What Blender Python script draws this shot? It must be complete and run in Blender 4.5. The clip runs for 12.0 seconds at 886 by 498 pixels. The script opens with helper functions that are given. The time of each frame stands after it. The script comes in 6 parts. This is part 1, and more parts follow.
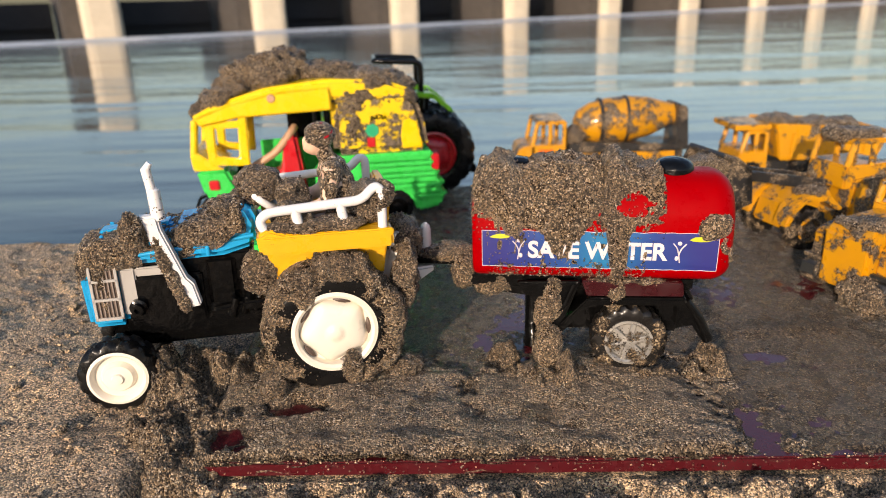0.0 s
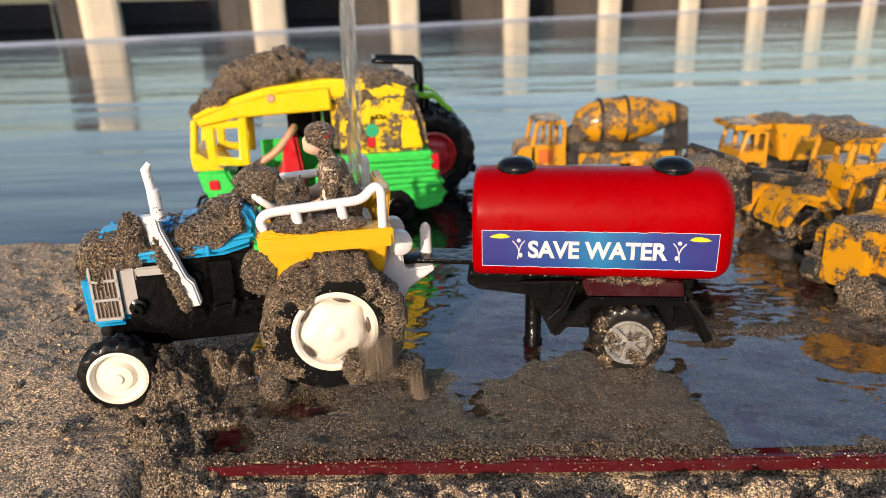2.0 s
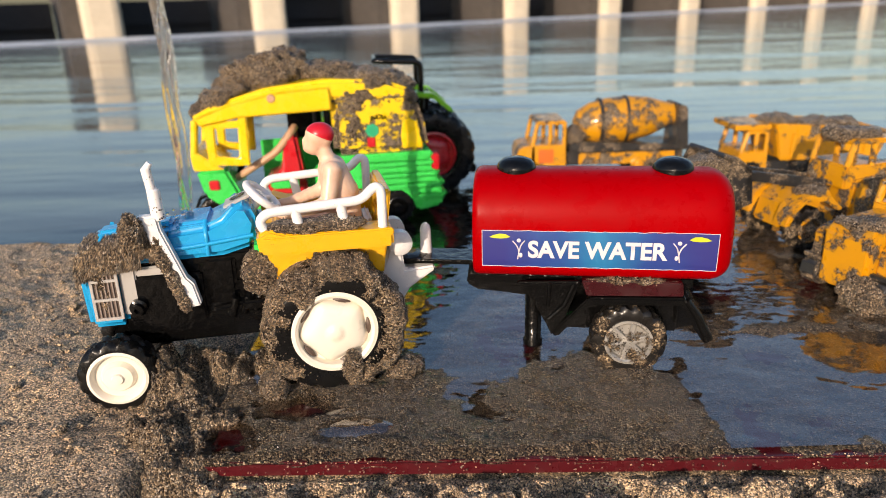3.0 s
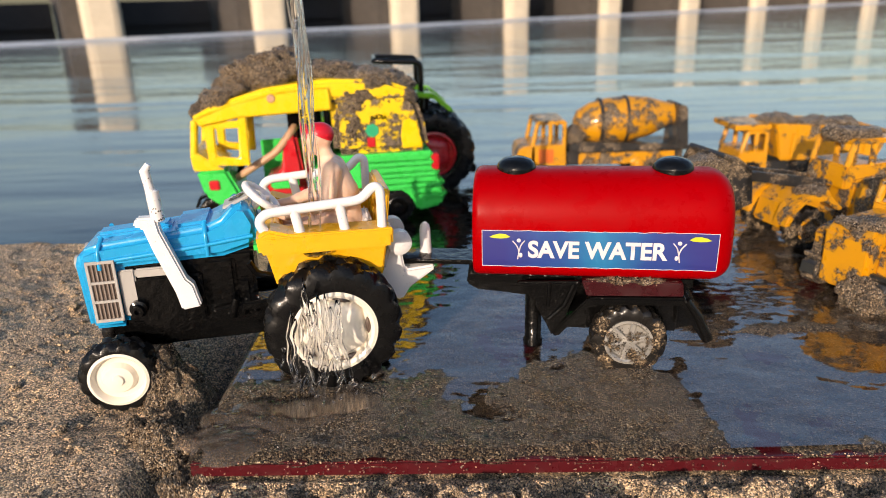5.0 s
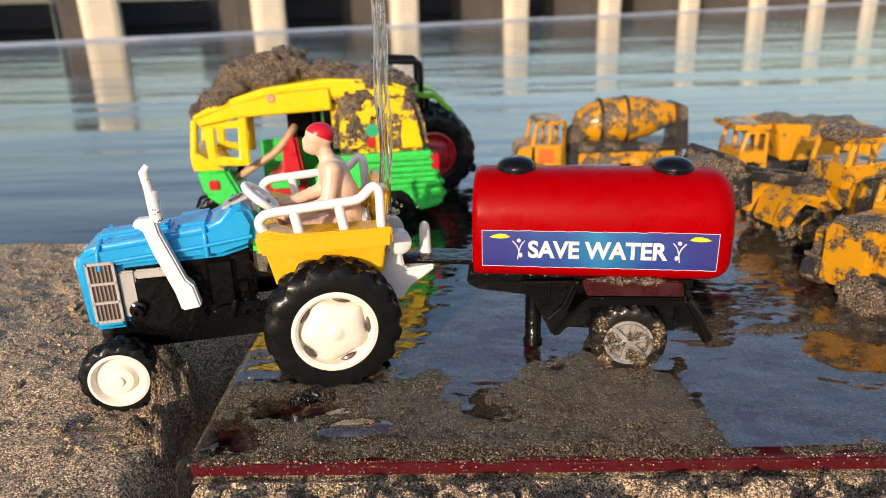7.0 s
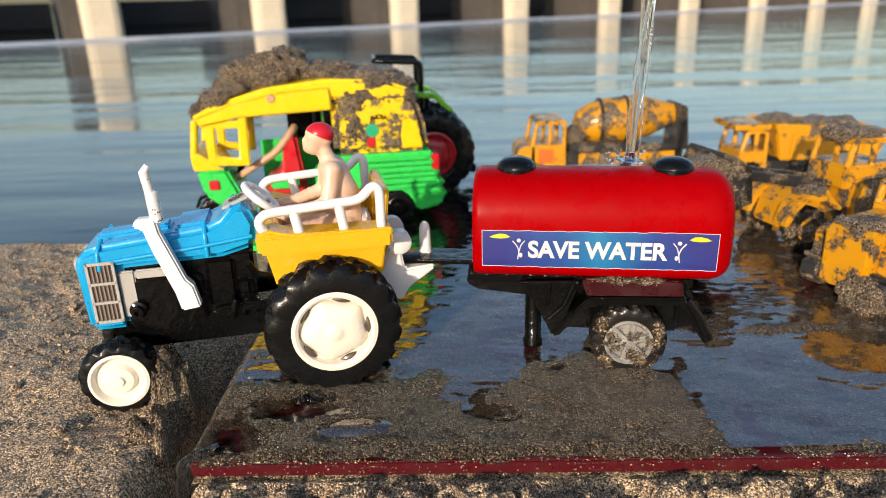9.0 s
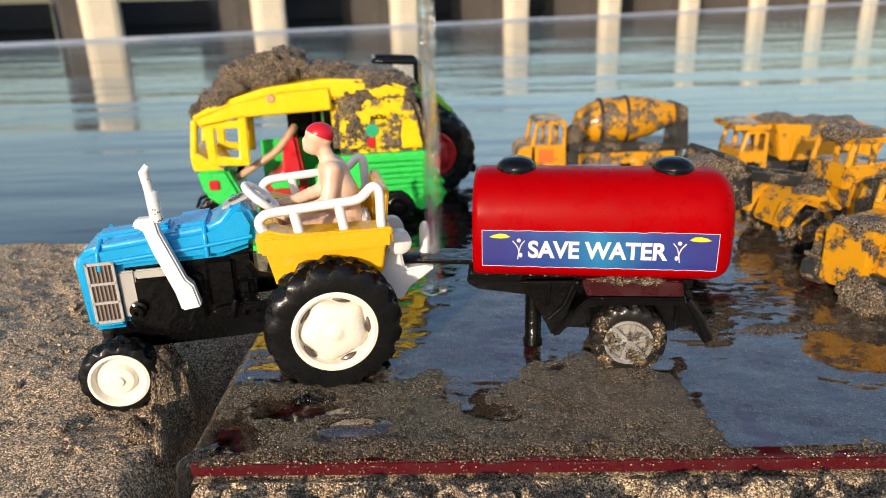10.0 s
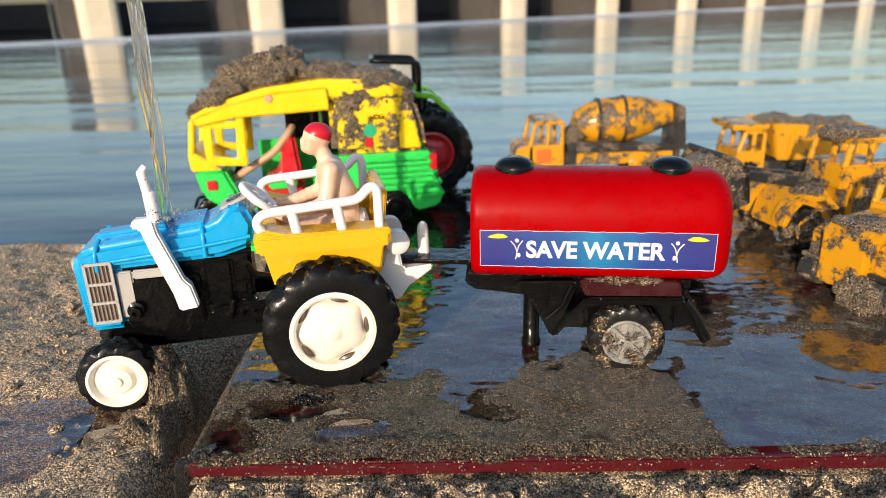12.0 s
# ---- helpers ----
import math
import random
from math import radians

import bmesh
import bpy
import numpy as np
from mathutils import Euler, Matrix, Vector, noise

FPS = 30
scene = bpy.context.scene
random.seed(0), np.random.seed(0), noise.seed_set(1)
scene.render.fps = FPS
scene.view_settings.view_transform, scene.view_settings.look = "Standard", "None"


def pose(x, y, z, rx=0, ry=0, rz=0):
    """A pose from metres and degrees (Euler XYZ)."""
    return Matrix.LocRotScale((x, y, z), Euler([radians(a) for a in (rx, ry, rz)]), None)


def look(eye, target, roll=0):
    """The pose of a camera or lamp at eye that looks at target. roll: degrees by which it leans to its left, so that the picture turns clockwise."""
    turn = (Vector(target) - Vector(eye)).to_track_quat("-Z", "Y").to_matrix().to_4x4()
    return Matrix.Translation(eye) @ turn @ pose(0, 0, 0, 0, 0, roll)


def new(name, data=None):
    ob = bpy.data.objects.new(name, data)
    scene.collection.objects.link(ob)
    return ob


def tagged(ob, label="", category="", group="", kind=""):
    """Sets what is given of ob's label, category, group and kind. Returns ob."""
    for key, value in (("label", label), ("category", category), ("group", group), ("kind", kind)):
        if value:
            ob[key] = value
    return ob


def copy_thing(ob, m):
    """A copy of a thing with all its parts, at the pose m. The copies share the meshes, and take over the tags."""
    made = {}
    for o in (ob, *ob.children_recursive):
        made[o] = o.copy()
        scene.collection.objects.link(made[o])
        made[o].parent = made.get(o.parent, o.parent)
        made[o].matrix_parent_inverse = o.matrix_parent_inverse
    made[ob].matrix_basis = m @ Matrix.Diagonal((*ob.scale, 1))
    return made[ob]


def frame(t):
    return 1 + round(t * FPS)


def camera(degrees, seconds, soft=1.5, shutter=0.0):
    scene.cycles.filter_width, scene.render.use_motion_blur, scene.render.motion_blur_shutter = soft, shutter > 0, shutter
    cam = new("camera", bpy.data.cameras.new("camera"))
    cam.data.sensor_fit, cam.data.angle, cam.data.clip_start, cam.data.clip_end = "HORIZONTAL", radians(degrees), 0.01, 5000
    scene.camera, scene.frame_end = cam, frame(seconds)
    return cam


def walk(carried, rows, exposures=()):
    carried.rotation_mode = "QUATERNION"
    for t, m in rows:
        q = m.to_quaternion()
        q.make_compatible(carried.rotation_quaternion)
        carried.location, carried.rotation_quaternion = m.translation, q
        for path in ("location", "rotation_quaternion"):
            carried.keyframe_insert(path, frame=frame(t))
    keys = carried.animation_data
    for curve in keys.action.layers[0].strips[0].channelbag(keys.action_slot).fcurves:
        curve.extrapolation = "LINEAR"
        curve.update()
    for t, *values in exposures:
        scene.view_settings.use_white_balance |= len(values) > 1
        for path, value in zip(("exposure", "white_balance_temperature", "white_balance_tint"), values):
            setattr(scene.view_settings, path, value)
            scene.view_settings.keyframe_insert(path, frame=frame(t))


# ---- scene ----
EYE = (0.0, -0.27, 0.158)
AIM = (0.0, EYE[1] + math.cos(radians(20)), EYE[2] - math.sin(radians(20)))
cam = camera(66, 12.0, soft=0.9, shutter=0.5)
START = look(EYE, AIM, -1.7)
END = Matrix.Translation(EYE) @ pose(0, 0, 0, 0, 0, -0.17) @ Matrix.Translation([-c for c in EYE]) @ START
walk(cam, [(0, START), (11.5, START), (11.75, START.lerp(END, 0.45)), (12, END)],
     [(0, 0.05, 6750, 17), (7.2, 0.05, 6750, 17), (8.9, 0.08, 6550, 12), (10.5, 0.11, 6550, 12), (12, 0.16, 6500, 11)])
cam.data.dof.use_dof = True
cam.data.dof.focus_distance = 0.280
cam.data.dof.aperture_fstop = 12.0

# ---- daylight: a low warm sun from behind the camera, clear sky ----
SUN_DIR = Vector((-0.38, -0.92, 0.0)).normalized()
SUN_ELEV = radians(15)
world = bpy.data.worlds.new("sky")
scene.world = world
world.use_nodes = True
wn = world.node_tree.nodes
sky = wn.new("ShaderNodeTexSky")
sky.sky_type = "NISHITA"
sky.sun_disc = False
sky.sun_elevation = SUN_ELEV
sky.sun_rotation = math.atan2(SUN_DIR.x, SUN_DIR.y)
sky.air_density, sky.dust_density, sky.ozone_density = 1.2, 2.2, 2.4
wn["Background"].inputs["Strength"].default_value = 0.215
world.node_tree.links.new(sky.outputs[0], wn["Background"].inputs["Color"])
sun_data = bpy.data.lights.new("sun", "SUN")
sun_data.energy, sun_data.angle, sun_data.color = 4.5, radians(0.6), (1.0, 0.85, 0.68)
sun = new("sun", sun_data)
sun.matrix_world = look(SUN_DIR * 5 + Vector((0, 0, 5 * math.tan(SUN_ELEV))), (0, 0, 0))


# ---- materials ----
def nodes_of(name):
    m = bpy.data.materials.new(name)
    m.use_nodes = True
    t = m.node_tree
    return m, t.nodes, t.links, t.nodes["Principled BSDF"]


def set_in(node, **values):
    for k, v in values.items():
        node.inputs[k.replace("_", " ")].default_value = v


def noise_node(n, l, coord, scale, detail=4.0, rough=0.55):
    tex = n.new("ShaderNodeTexNoise")
    set_in(tex, Scale=scale, Detail=detail, Roughness=rough)
    l.new(coord, tex.inputs["Vector"])
    return tex


def ramp(n, l, fac, stops):
    r = n.new("ShaderNodeValToRGB")
    e = r.color_ramp.elements
    while len(e) < len(stops):
        e.new(0.5)
    for el, (p, c) in zip(e, stops):
        el.position = p
        el.color = (*c, 1) if len(c) == 3 else c
    l.new(fac, r.inputs[0])
    return r


def mix_col(n, l, fac, a, b):
    m = n.new("ShaderNodeMix")
    m.data_type = "RGBA"
    for sock, v in ((m.inputs[0], fac), (m.inputs[6], a), (m.inputs[7], b)):
        if isinstance(v, (int, float)):
            sock.default_value = v
        elif isinstance(v, tuple):
            sock.default_value = (*v, 1)
        else:
            l.new(v, sock)
    return m.outputs[2]


def sand_colour(n, l, coord, tone=1.0):
    """Grain by grain colour of damp river sand: dark, buff and a few pale quartz grains, with soft stains over it."""
    vor = n.new("ShaderNodeTexVoronoi")
    set_in(vor, Scale=1700.0)
    l.new(coord, vor.inputs["Vector"])
    sep = n.new("ShaderNodeSeparateColor")
    l.new(vor.outputs["Color"], sep.inputs[0])
    k = tone
    grain = ramp(n, l, sep.outputs[0], [(0.0, (0.014 * k, 0.0115 * k, 0.009 * k)), (0.34, (0.063 * k, 0.049 * k, 0.035 * k)),
                                        (0.70, (0.195 * k, 0.142 * k, 0.088 * k)), (0.90, (0.36 * k, 0.265 * k, 0.165 * k)), (1.0, (min(0.8, 0.64 * k), min(0.7, 0.52 * k), min(0.6, 0.36 * k)))])
    big = noise_node(n, l, coord, 38.0, 5.0)
    stain = ramp(n, l, big.outputs[0], [(0.32, (0.66, 0.65, 0.66)), (0.68, (1.12, 1.08, 1.0))])
    mul = n.new("ShaderNodeMix")
    mul.data_type, mul.blend_type = "RGBA", "MULTIPLY"
    mul.inputs[0].default_value = 1.0
    l.new(grain.outputs[0], mul.inputs[6])
    l.new(stain.outputs[0], mul.inputs[7])
    return mul.outputs[2], vor


def sand_material(name, tone=1.0, rough=0.55, bump=1.0, relief=0.0011, gloss=0.5):
    m, n, l, p = nodes_of(name)
    co = n.new("ShaderNodeTexCoord").outputs["Object"]
    col, vor = sand_colour(n, l, co, tone)
    l.new(col, p.inputs["Base Color"])
    fine = noise_node(n, l, co, 420.0, 5.0, 0.65)
    add = n.new("ShaderNodeMath")
    add.operation = "MULTIPLY_ADD"
    add.inputs[1].default_value = -1.3
    l.new(vor.outputs["Distance"], add.inputs[0])
    l.new(fine.outputs[0], add.inputs[2])
    b = n.new("ShaderNodeBump")
    set_in(b, Strength=bump, Distance=relief)
    l.new(add.outputs[0], b.inputs["Height"])
    l.new(b.outputs[0], p.inputs["Normal"])
    rn = ramp(n, l, noise_node(n, l, co, 90.0).outputs[0], [(0.3, (max(0.1, rough - 0.2),) * 3), (0.7, (rough + 0.15,) * 3)])
    l.new(rn.outputs[0], p.inputs["Roughness"])
    p.inputs["Specular IOR Level"].default_value = gloss
    return m


def plastic(name, colour, rough=0.28, speck=0.0, sandy=0.0, metal=0.0, coat=0.25, wet=0.0):
    """Toy plastic: faint mottling, smears in the gloss, specks of sand, and (sandy) patches of stuck-on sand."""
    m, n, l, p = nodes_of(name)
    co = n.new("ShaderNodeTexCoord").outputs["Object"]
    soft = noise_node(n, l, co, 45.0, 4.0)
    dark = tuple(c * 0.86 for c in colour)
    col = mix_col(n, l, soft.outputs[0], colour, dark)
    smear = ramp(n, l, noise_node(n, l, co, 130.0, 6.0).outputs[0], [(0.3, (rough * 0.7,) * 3), (0.72, (min(1, rough * 1.7),) * 3)])
    rsock = smear.outputs[0]
    height = None
    if speck:
        v = n.new("ShaderNodeTexVoronoi")
        set_in(v, Scale=900.0)
        l.new(co, v.inputs["Vector"])
        mask = noise_node(n, l, co, 55.0, 3.0)
        lim = ramp(n, l, mask.outputs[0], [(0.45, (0, 0, 0)), (0.8, (speck,) * 3)])
        less = n.new("ShaderNodeMath")
        less.operation = "LESS_THAN"
        l.new(v.outputs["Distance"], less.inputs[0])
        l.new(lim.outputs[0], less.inputs[1])
        col = mix_col(n, l, less.outputs[0], col, (0.035, 0.028, 0.022))
        rsock = mix_col(n, l, less.outputs[0], rsock, (0.7, 0.7, 0.7))
    if sandy:
        sc, vor = sand_colour(n, l, co, 0.8)
        patch = noise_node(n, l, co, 62.0, 8.0, 0.72)
        pm = ramp(n, l, patch.outputs[0], [(0.60 - 0.25 * sandy, (0, 0, 0)), (0.64 - 0.25 * sandy, (1, 1, 1))])
        col = mix_col(n, l, pm.outputs[0], col, sc)
        rsock = mix_col(n, l, pm.outputs[0], rsock, (0.75, 0.75, 0.75))
        b = n.new("ShaderNodeBump")
        set_in(b, Strength=0.8, Distance=0.0012)
        hm = n.new("ShaderNodeMath")
        hm.operation = "MULTIPLY"
        l.new(pm.outputs[0], hm.inputs[0])
        l.new(patch.outputs[0], hm.inputs[1])
        l.new(hm.outputs[0], b.inputs["Height"])
        l.new(b.outputs[0], p.inputs["Normal"])
    else:
        b = n.new("ShaderNodeBump")
        set_in(b, Strength=0.12 + wet, Distance=0.0004 + 0.0012 * wet)
        l.new(noise_node(n, l, co, 260.0 - 80 * wet, 3.0).outputs[0], b.inputs["Height"])
        l.new(b.outputs[0], p.inputs["Normal"])
    l.new(col, p.inputs["Base Color"])
    l.new(rsock, p.inputs["Roughness"])
    set_in(p, Metallic=metal)
    p.inputs["Coat Weight"].default_value = coat
    p.inputs["Coat Roughness"].default_value = 0.12
    return m


def stone(name, a, b, scale, rough=0.85, bump=0.4, dist=0.02):
    m, n, l, p = nodes_of(name)
    co = n.new("ShaderNodeTexCoord").outputs["Object"]
    f = noise_node(n, l, co, scale, 8.0, 0.65)
    g = noise_node(n, l, co, scale * 9, 4.0)
    c1 = ramp(n, l, f.outputs[0], [(0.3, a), (0.7, b)])
    c2 = mix_col(n, l, g.outputs[0], c1.outputs[0], tuple(x * 0.8 for x in a))
    l.new(c2, p.inputs["Base Color"])
    set_in(p, Roughness=rough)
    bn = n.new("ShaderNodeBump")
    set_in(bn, Strength=bump, Distance=dist)
    l.new(f.outputs[0], bn.inputs["Height"])
    l.new(bn.outputs[0], p.inputs["Normal"])
    return m


def river_material():
    """Slow river water: a dark body that mirrors the piers and the low sky, broken by long flat ripples."""
    m, n, l, p = nodes_of("river_water")
    co = n.new("ShaderNodeTexCoord").outputs["Object"]
    mp = n.new("ShaderNodeMapping")
    set_in(mp, Scale=(0.8, 4.0, 1.0), Rotation=(0, 0, radians(6)))
    l.new(co, mp.inputs[0])
    w1 = noise_node(n, l, mp.outputs[0], 3.2, 5.0, 0.55)
    w2 = noise_node(n, l, mp.outputs[0], 0.5, 3.0, 0.5)
    tone = ramp(n, l, w2.outputs[0], [(0.36, (0.030, 0.036, 0.034)), (0.5, (0.065, 0.08, 0.08)), (0.64, (0.12, 0.145, 0.15))])
    l.new(tone.outputs[0], p.inputs["Base Color"])
    set_in(p, Roughness=0.05, IOR=1.60)
    b1 = n.new("ShaderNodeBump")
    set_in(b1, Strength=0.3, Distance=0.010)
    l.new(w1.outputs[0], b1.inputs["Height"])
    b2 = n.new("ShaderNodeBump")
    set_in(b2, Strength=0.5, Distance=0.038)
    l.new(w2.outputs[0], b2.inputs["Height"])
    l.new(b1.outputs[0], b2.inputs["Normal"])
    l.new(b2.outputs[0], p.inputs["Normal"])
    return m


def film_material():
    """Thin clear water lying on wet sand: see-through, with the gloss of water on top."""
    m, n, l, p = nodes_of("puddle_water")
    n.remove(p)
    co = n.new("ShaderNodeTexCoord").outputs["Object"]
    clear = n.new("ShaderNodeBsdfTransparent")
    clear.inputs[0].default_value = (0.66, 0.61, 0.58, 1)
    gloss = n.new("ShaderNodeBsdfGlossy")
    set_in(gloss, Roughness=0.012)
    fr = n.new("ShaderNodeFresnel")
    fr.inputs["IOR"].default_value = 2.5
    mp = n.new("ShaderNodeMapping")
    set_in(mp, Scale=(1.0, 1.7, 1.0))
    l.new(co, mp.inputs[0])
    wav = noise_node(n, l, mp.outputs[0], 34.0, 2.5, 0.5)
    b = n.new("ShaderNodeBump")
    set_in(b, Strength=0.5, Distance=0.0024)
    l.new(wav.outputs[0], b.inputs["Height"])
    l.new(b.outputs[0], gloss.inputs["Normal"])
    l.new(b.outputs[0], fr.inputs["Normal"])
    mx = n.new("ShaderNodeMixShader")
    l.new(fr.outputs[0], mx.inputs[0])
    l.new(clear.outputs[0], mx.inputs[1])
    l.new(gloss.outputs[0], mx.inputs[2])
    l.new(mx.outputs[0], n["Material Output"].inputs[0])
    return m


def clear_water(name="clear_water", colour=(0.97, 0.98, 1.0), through_it=1.0, rough=0.0):
    m, n, l, p = nodes_of(name)
    set_in(p, Roughness=rough, IOR=1.33)
    p.inputs["Transmission Weight"].default_value = through_it
    p.inputs["Base Color"].default_value = (*colour, 1)
    co = n.new("ShaderNodeTexCoord").outputs["Object"]
    b = n.new("ShaderNodeBump")
    set_in(b, Strength=0.3, Distance=0.0006)
    l.new(noise_node(n, l, co, 300.0, 2.0).outputs[0], b.inputs["Height"])
    l.new(b.outputs[0], p.inputs["Normal"])
    return m


def sticker_material():
    """Printed blue label: mottled royal blue with a paler middle."""
    m, n, l, p = nodes_of("blue_sticker")
    co = n.new("ShaderNodeTexCoord").outputs["Object"]
    a = noise_node(n, l, co, 60.0, 4.0)
    sx = n.new("ShaderNodeSeparateXYZ")
    l.new(co, sx.inputs[0])
    ab = n.new("ShaderNodeMath")
    ab.operation = "ABSOLUTE"
    l.new(sx.outputs[0], ab.inputs[0])
    far = n.new("ShaderNodeMath")
    far.operation = "MULTIPLY_ADD"
    far.inputs[1].default_value, far.inputs[2].default_value = -22.0, 0.62
    l.new(ab.outputs[0], far.inputs[0])
    both = n.new("ShaderNodeMath")
    both.operation = "MULTIPLY_ADD"
    both.inputs[1].default_value = 0.6
    l.new(a.outputs[0], both.inputs[0])
    l.new(far.outputs[0], both.inputs[2])
    col = ramp(n, l, both.outputs[0], [(0.0, (0.026, 0.028, 0.17)), (0.45, (0.018, 0.050, 0.22)), (0.8, (0.012, 0.12, 0.29)), (1.0, (0.014, 0.17, 0.34))])
    l.new(col.outputs[0], p.inputs["Base Color"])
    set_in(p, Roughness=0.35)
    return m


def doll_material():
    """Flesh-pink moulded plastic with a red cap above a slanting brim line."""
    m, n, l, p = nodes_of("doll_plastic")
    co = n.new("ShaderNodeTexCoord").outputs["Object"]
    dot = n.new("ShaderNodeVectorMath")
    dot.operation = "DOT_PRODUCT"
    dot.inputs[1].default_value = (-0.45, 0.0, 0.89)
    l.new(co, dot.inputs[0])
    gt = n.new("ShaderNodeMath")
    gt.operation = "GREATER_THAN"
    gt.inputs[1].default_value = 0.0958
    l.new(dot.outputs["Value"], gt.inputs[0])
    soft = noise_node(n, l, co, 120.0, 4.0)
    skin = ramp(n, l, soft.outputs[0], [(0.35, (0.60, 0.38, 0.26)), (0.65, (0.74, 0.52, 0.38))])
    col = mix_col(n, l, gt.outputs[0], skin.outputs[0], (0.50, 0.008, 0.02))
    l.new(col, p.inputs["Base Color"])
    set_in(p, Roughness=0.34)
    p.inputs["Subsurface Weight"].default_value = 0.15
    p.inputs["Subsurface Radius"].default_value = (0.003, 0.0015, 0.001)
    p.inputs["Subsurface Scale"].default_value = 0.3
    return m


SAND = sand_material("damp_sand", 1.55, 0.34, gloss=0.7)
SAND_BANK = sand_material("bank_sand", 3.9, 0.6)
SAND_WET = sand_material("wet_sand", 0.76, 0.28, 1.0, 0.0017, 0.7)
RIVER, FILM, CLEAR = river_material(), film_material(), clear_water()
MUDDY = clear_water("muddy_water", (0.60, 0.49, 0.38), 0.9, 0.10)
BOARD = plastic("dark_red_board", (0.075, 0.007, 0.010), 0.22, speck=0.45)
BLUE = plastic("blue_plastic", (0.004, 0.33, 0.66), 0.22, speck=0.10)
WHITE = plastic("white_plastic", (0.80, 0.78, 0.76), 0.30, speck=0.22)
WHITE_SPECKED = plastic("white_plastic_with_sand_specks", (0.80, 0.78, 0.76), 0.35, speck=0.75)
CREAM = plastic("cream_plastic", (0.84, 0.77, 0.64), 0.30, speck=0.12)
YELLOW = plastic("yellow_plastic", (0.80, 0.42, 0.008), 0.26, speck=0.18)
BLACK = plastic("black_plastic", (0.003, 0.003, 0.003), 0.12, speck=0.12, coat=0.0, wet=0.5)
RUBBER = plastic("black_rubber", (0.006, 0.006, 0.006), 0.24, speck=0.18, coat=0.0, wet=0.25)
RUBBER_SANDY = plastic("sandy_rubber", (0.010, 0.009, 0.008), 0.3, speck=0.5, sandy=0.26)
RED_TANK = plastic("red_tank_plastic", (0.31, 0.0, 0.001), 0.28, coat=0.0)
RED_TANK.node_tree.nodes["Principled BSDF"].inputs["Specular IOR Level"].default_value = 0.05
GREY = plastic("grey_plastic", (0.42, 0.40, 0.37), 0.4, speck=0.1)
SILVER = plastic("silver_plastic", (0.42, 0.40, 0.36), 0.34, metal=0.6, speck=0.6, sandy=0.22)
SLAT = plastic("grille_slat_grey", (0.24, 0.19, 0.16), 0.4)
GRILLE = plastic("grille_brown", (0.09, 0.06, 0.045), 0.4)
RICK_YELLOW = plastic("rickshaw_yellow", (0.86, 0.58, 0.008), 0.24, speck=0.12)
RICK_GREEN = plastic("rickshaw_green", (0.03, 0.60, 0.09), 0.25, speck=0.10)
LIME = plastic("lime_plastic", (0.22, 0.62, 0.02), 0.28)
RED = plastic("red_plastic", (0.55, 0.012, 0.018), 0.28)
TAN = plastic("tan_plastic", (0.52, 0.30, 0.17), 0.4)
TRUCK = plastic("truck_yellow", (0.60, 0.27, 0.003), 0.34, speck=0.4, sandy=0.30)
TRUCK_DIRTY = plastic("sanded_truck_yellow", (0.58, 0.26, 0.003), 0.38, speck=0.3, sandy=0.40)
BLACK_DIRTY = plastic("sanded_black_plastic", (0.02, 0.019, 0.018), 0.4, speck=0.3, sandy=0.42)
ORANGE = plastic("orange_decal", (0.62, 0.13, 0.012), 0.4, speck=0.2)
for m_, gloss_ in ((BLACK, 0.30), (RUBBER, 0.25), (RUBBER_SANDY, 0.2)):
    m_.node_tree.nodes["Principled BSDF"].inputs["Specular IOR Level"].default_value = gloss_
STICKER = sticker_material()
LETTER = plastic("letter_white", (0.66, 0.60, 0.62), 0.4)
DARK_RED = plastic("dark_red_plastic", (0.035, 0.003, 0.005), 0.25, speck=0.4)
LEAF = plastic("leaf_yellow_green", (0.50, 0.55, 0.02), 0.4)
BADGE = plastic("badge_green", (0.01, 0.36, 0.16), 0.4)
DOLL = doll_material()
# pier colours carry the light: nose brightened as sunlit, sides darkened as shaded
PALE_STONE = stone("sunlit_pier_plaster", (0.62, 0.53, 0.39), (0.85, 0.75, 0.58), 2.5)
DARK_STONE = stone("shaded_pier_side", (0.06, 0.052, 0.045), (0.13, 0.11, 0.09), 1.6)
GATE = stone("dark_gate_steel", (0.012, 0.013, 0.017), (0.035, 0.034, 0.036), 2.0, 0.7)
FOAM = stone("foam_white", (0.45, 0.50, 0.54), (0.78, 0.80, 0.82), 4.0, 0.6)


# ---- shape helpers: toy parts are drawn in millimetres ----
def fbm(p, octaves=4, gain=0.5):
    p = np.asarray(p, float)
    total, amp = np.zeros(len(p)), 1.0
    for o in range(octaves):
        q = p * (2.03 ** o) + 17.3 * o
        i = np.floor(q).astype(np.int64)
        f = q - i
        u = f * f * (3 - 2 * f)
        acc = np.zeros(len(p))
        for cx in (0, 1):
            for cy in (0, 1):
                for cz in (0, 1):
                    h = ((i[:, 0] + cx) * 374761393 + (i[:, 1] + cy) * 668265263 + (i[:, 2] + cz) * 1274126177) & 0xFFFFFFFF
                    h = ((h ^ (h >> 13)) * 1103515245) & 0xFFFFFFFF
                    h = (h ^ (h >> 16)) & 0xFFFF
                    w = (u[:, 0] if cx else 1 - u[:, 0]) * (u[:, 1] if cy else 1 - u[:, 1]) * (u[:, 2] if cz else 1 - u[:, 2])
                    acc += w * (h / 32767.5 - 1)
        total += acc * amp
        amp *= gain
    return total


def smooth(a, b, x):
    t = np.clip((x - a) / (b - a), 0, 1)
    return t * t * (3 - 2 * t)


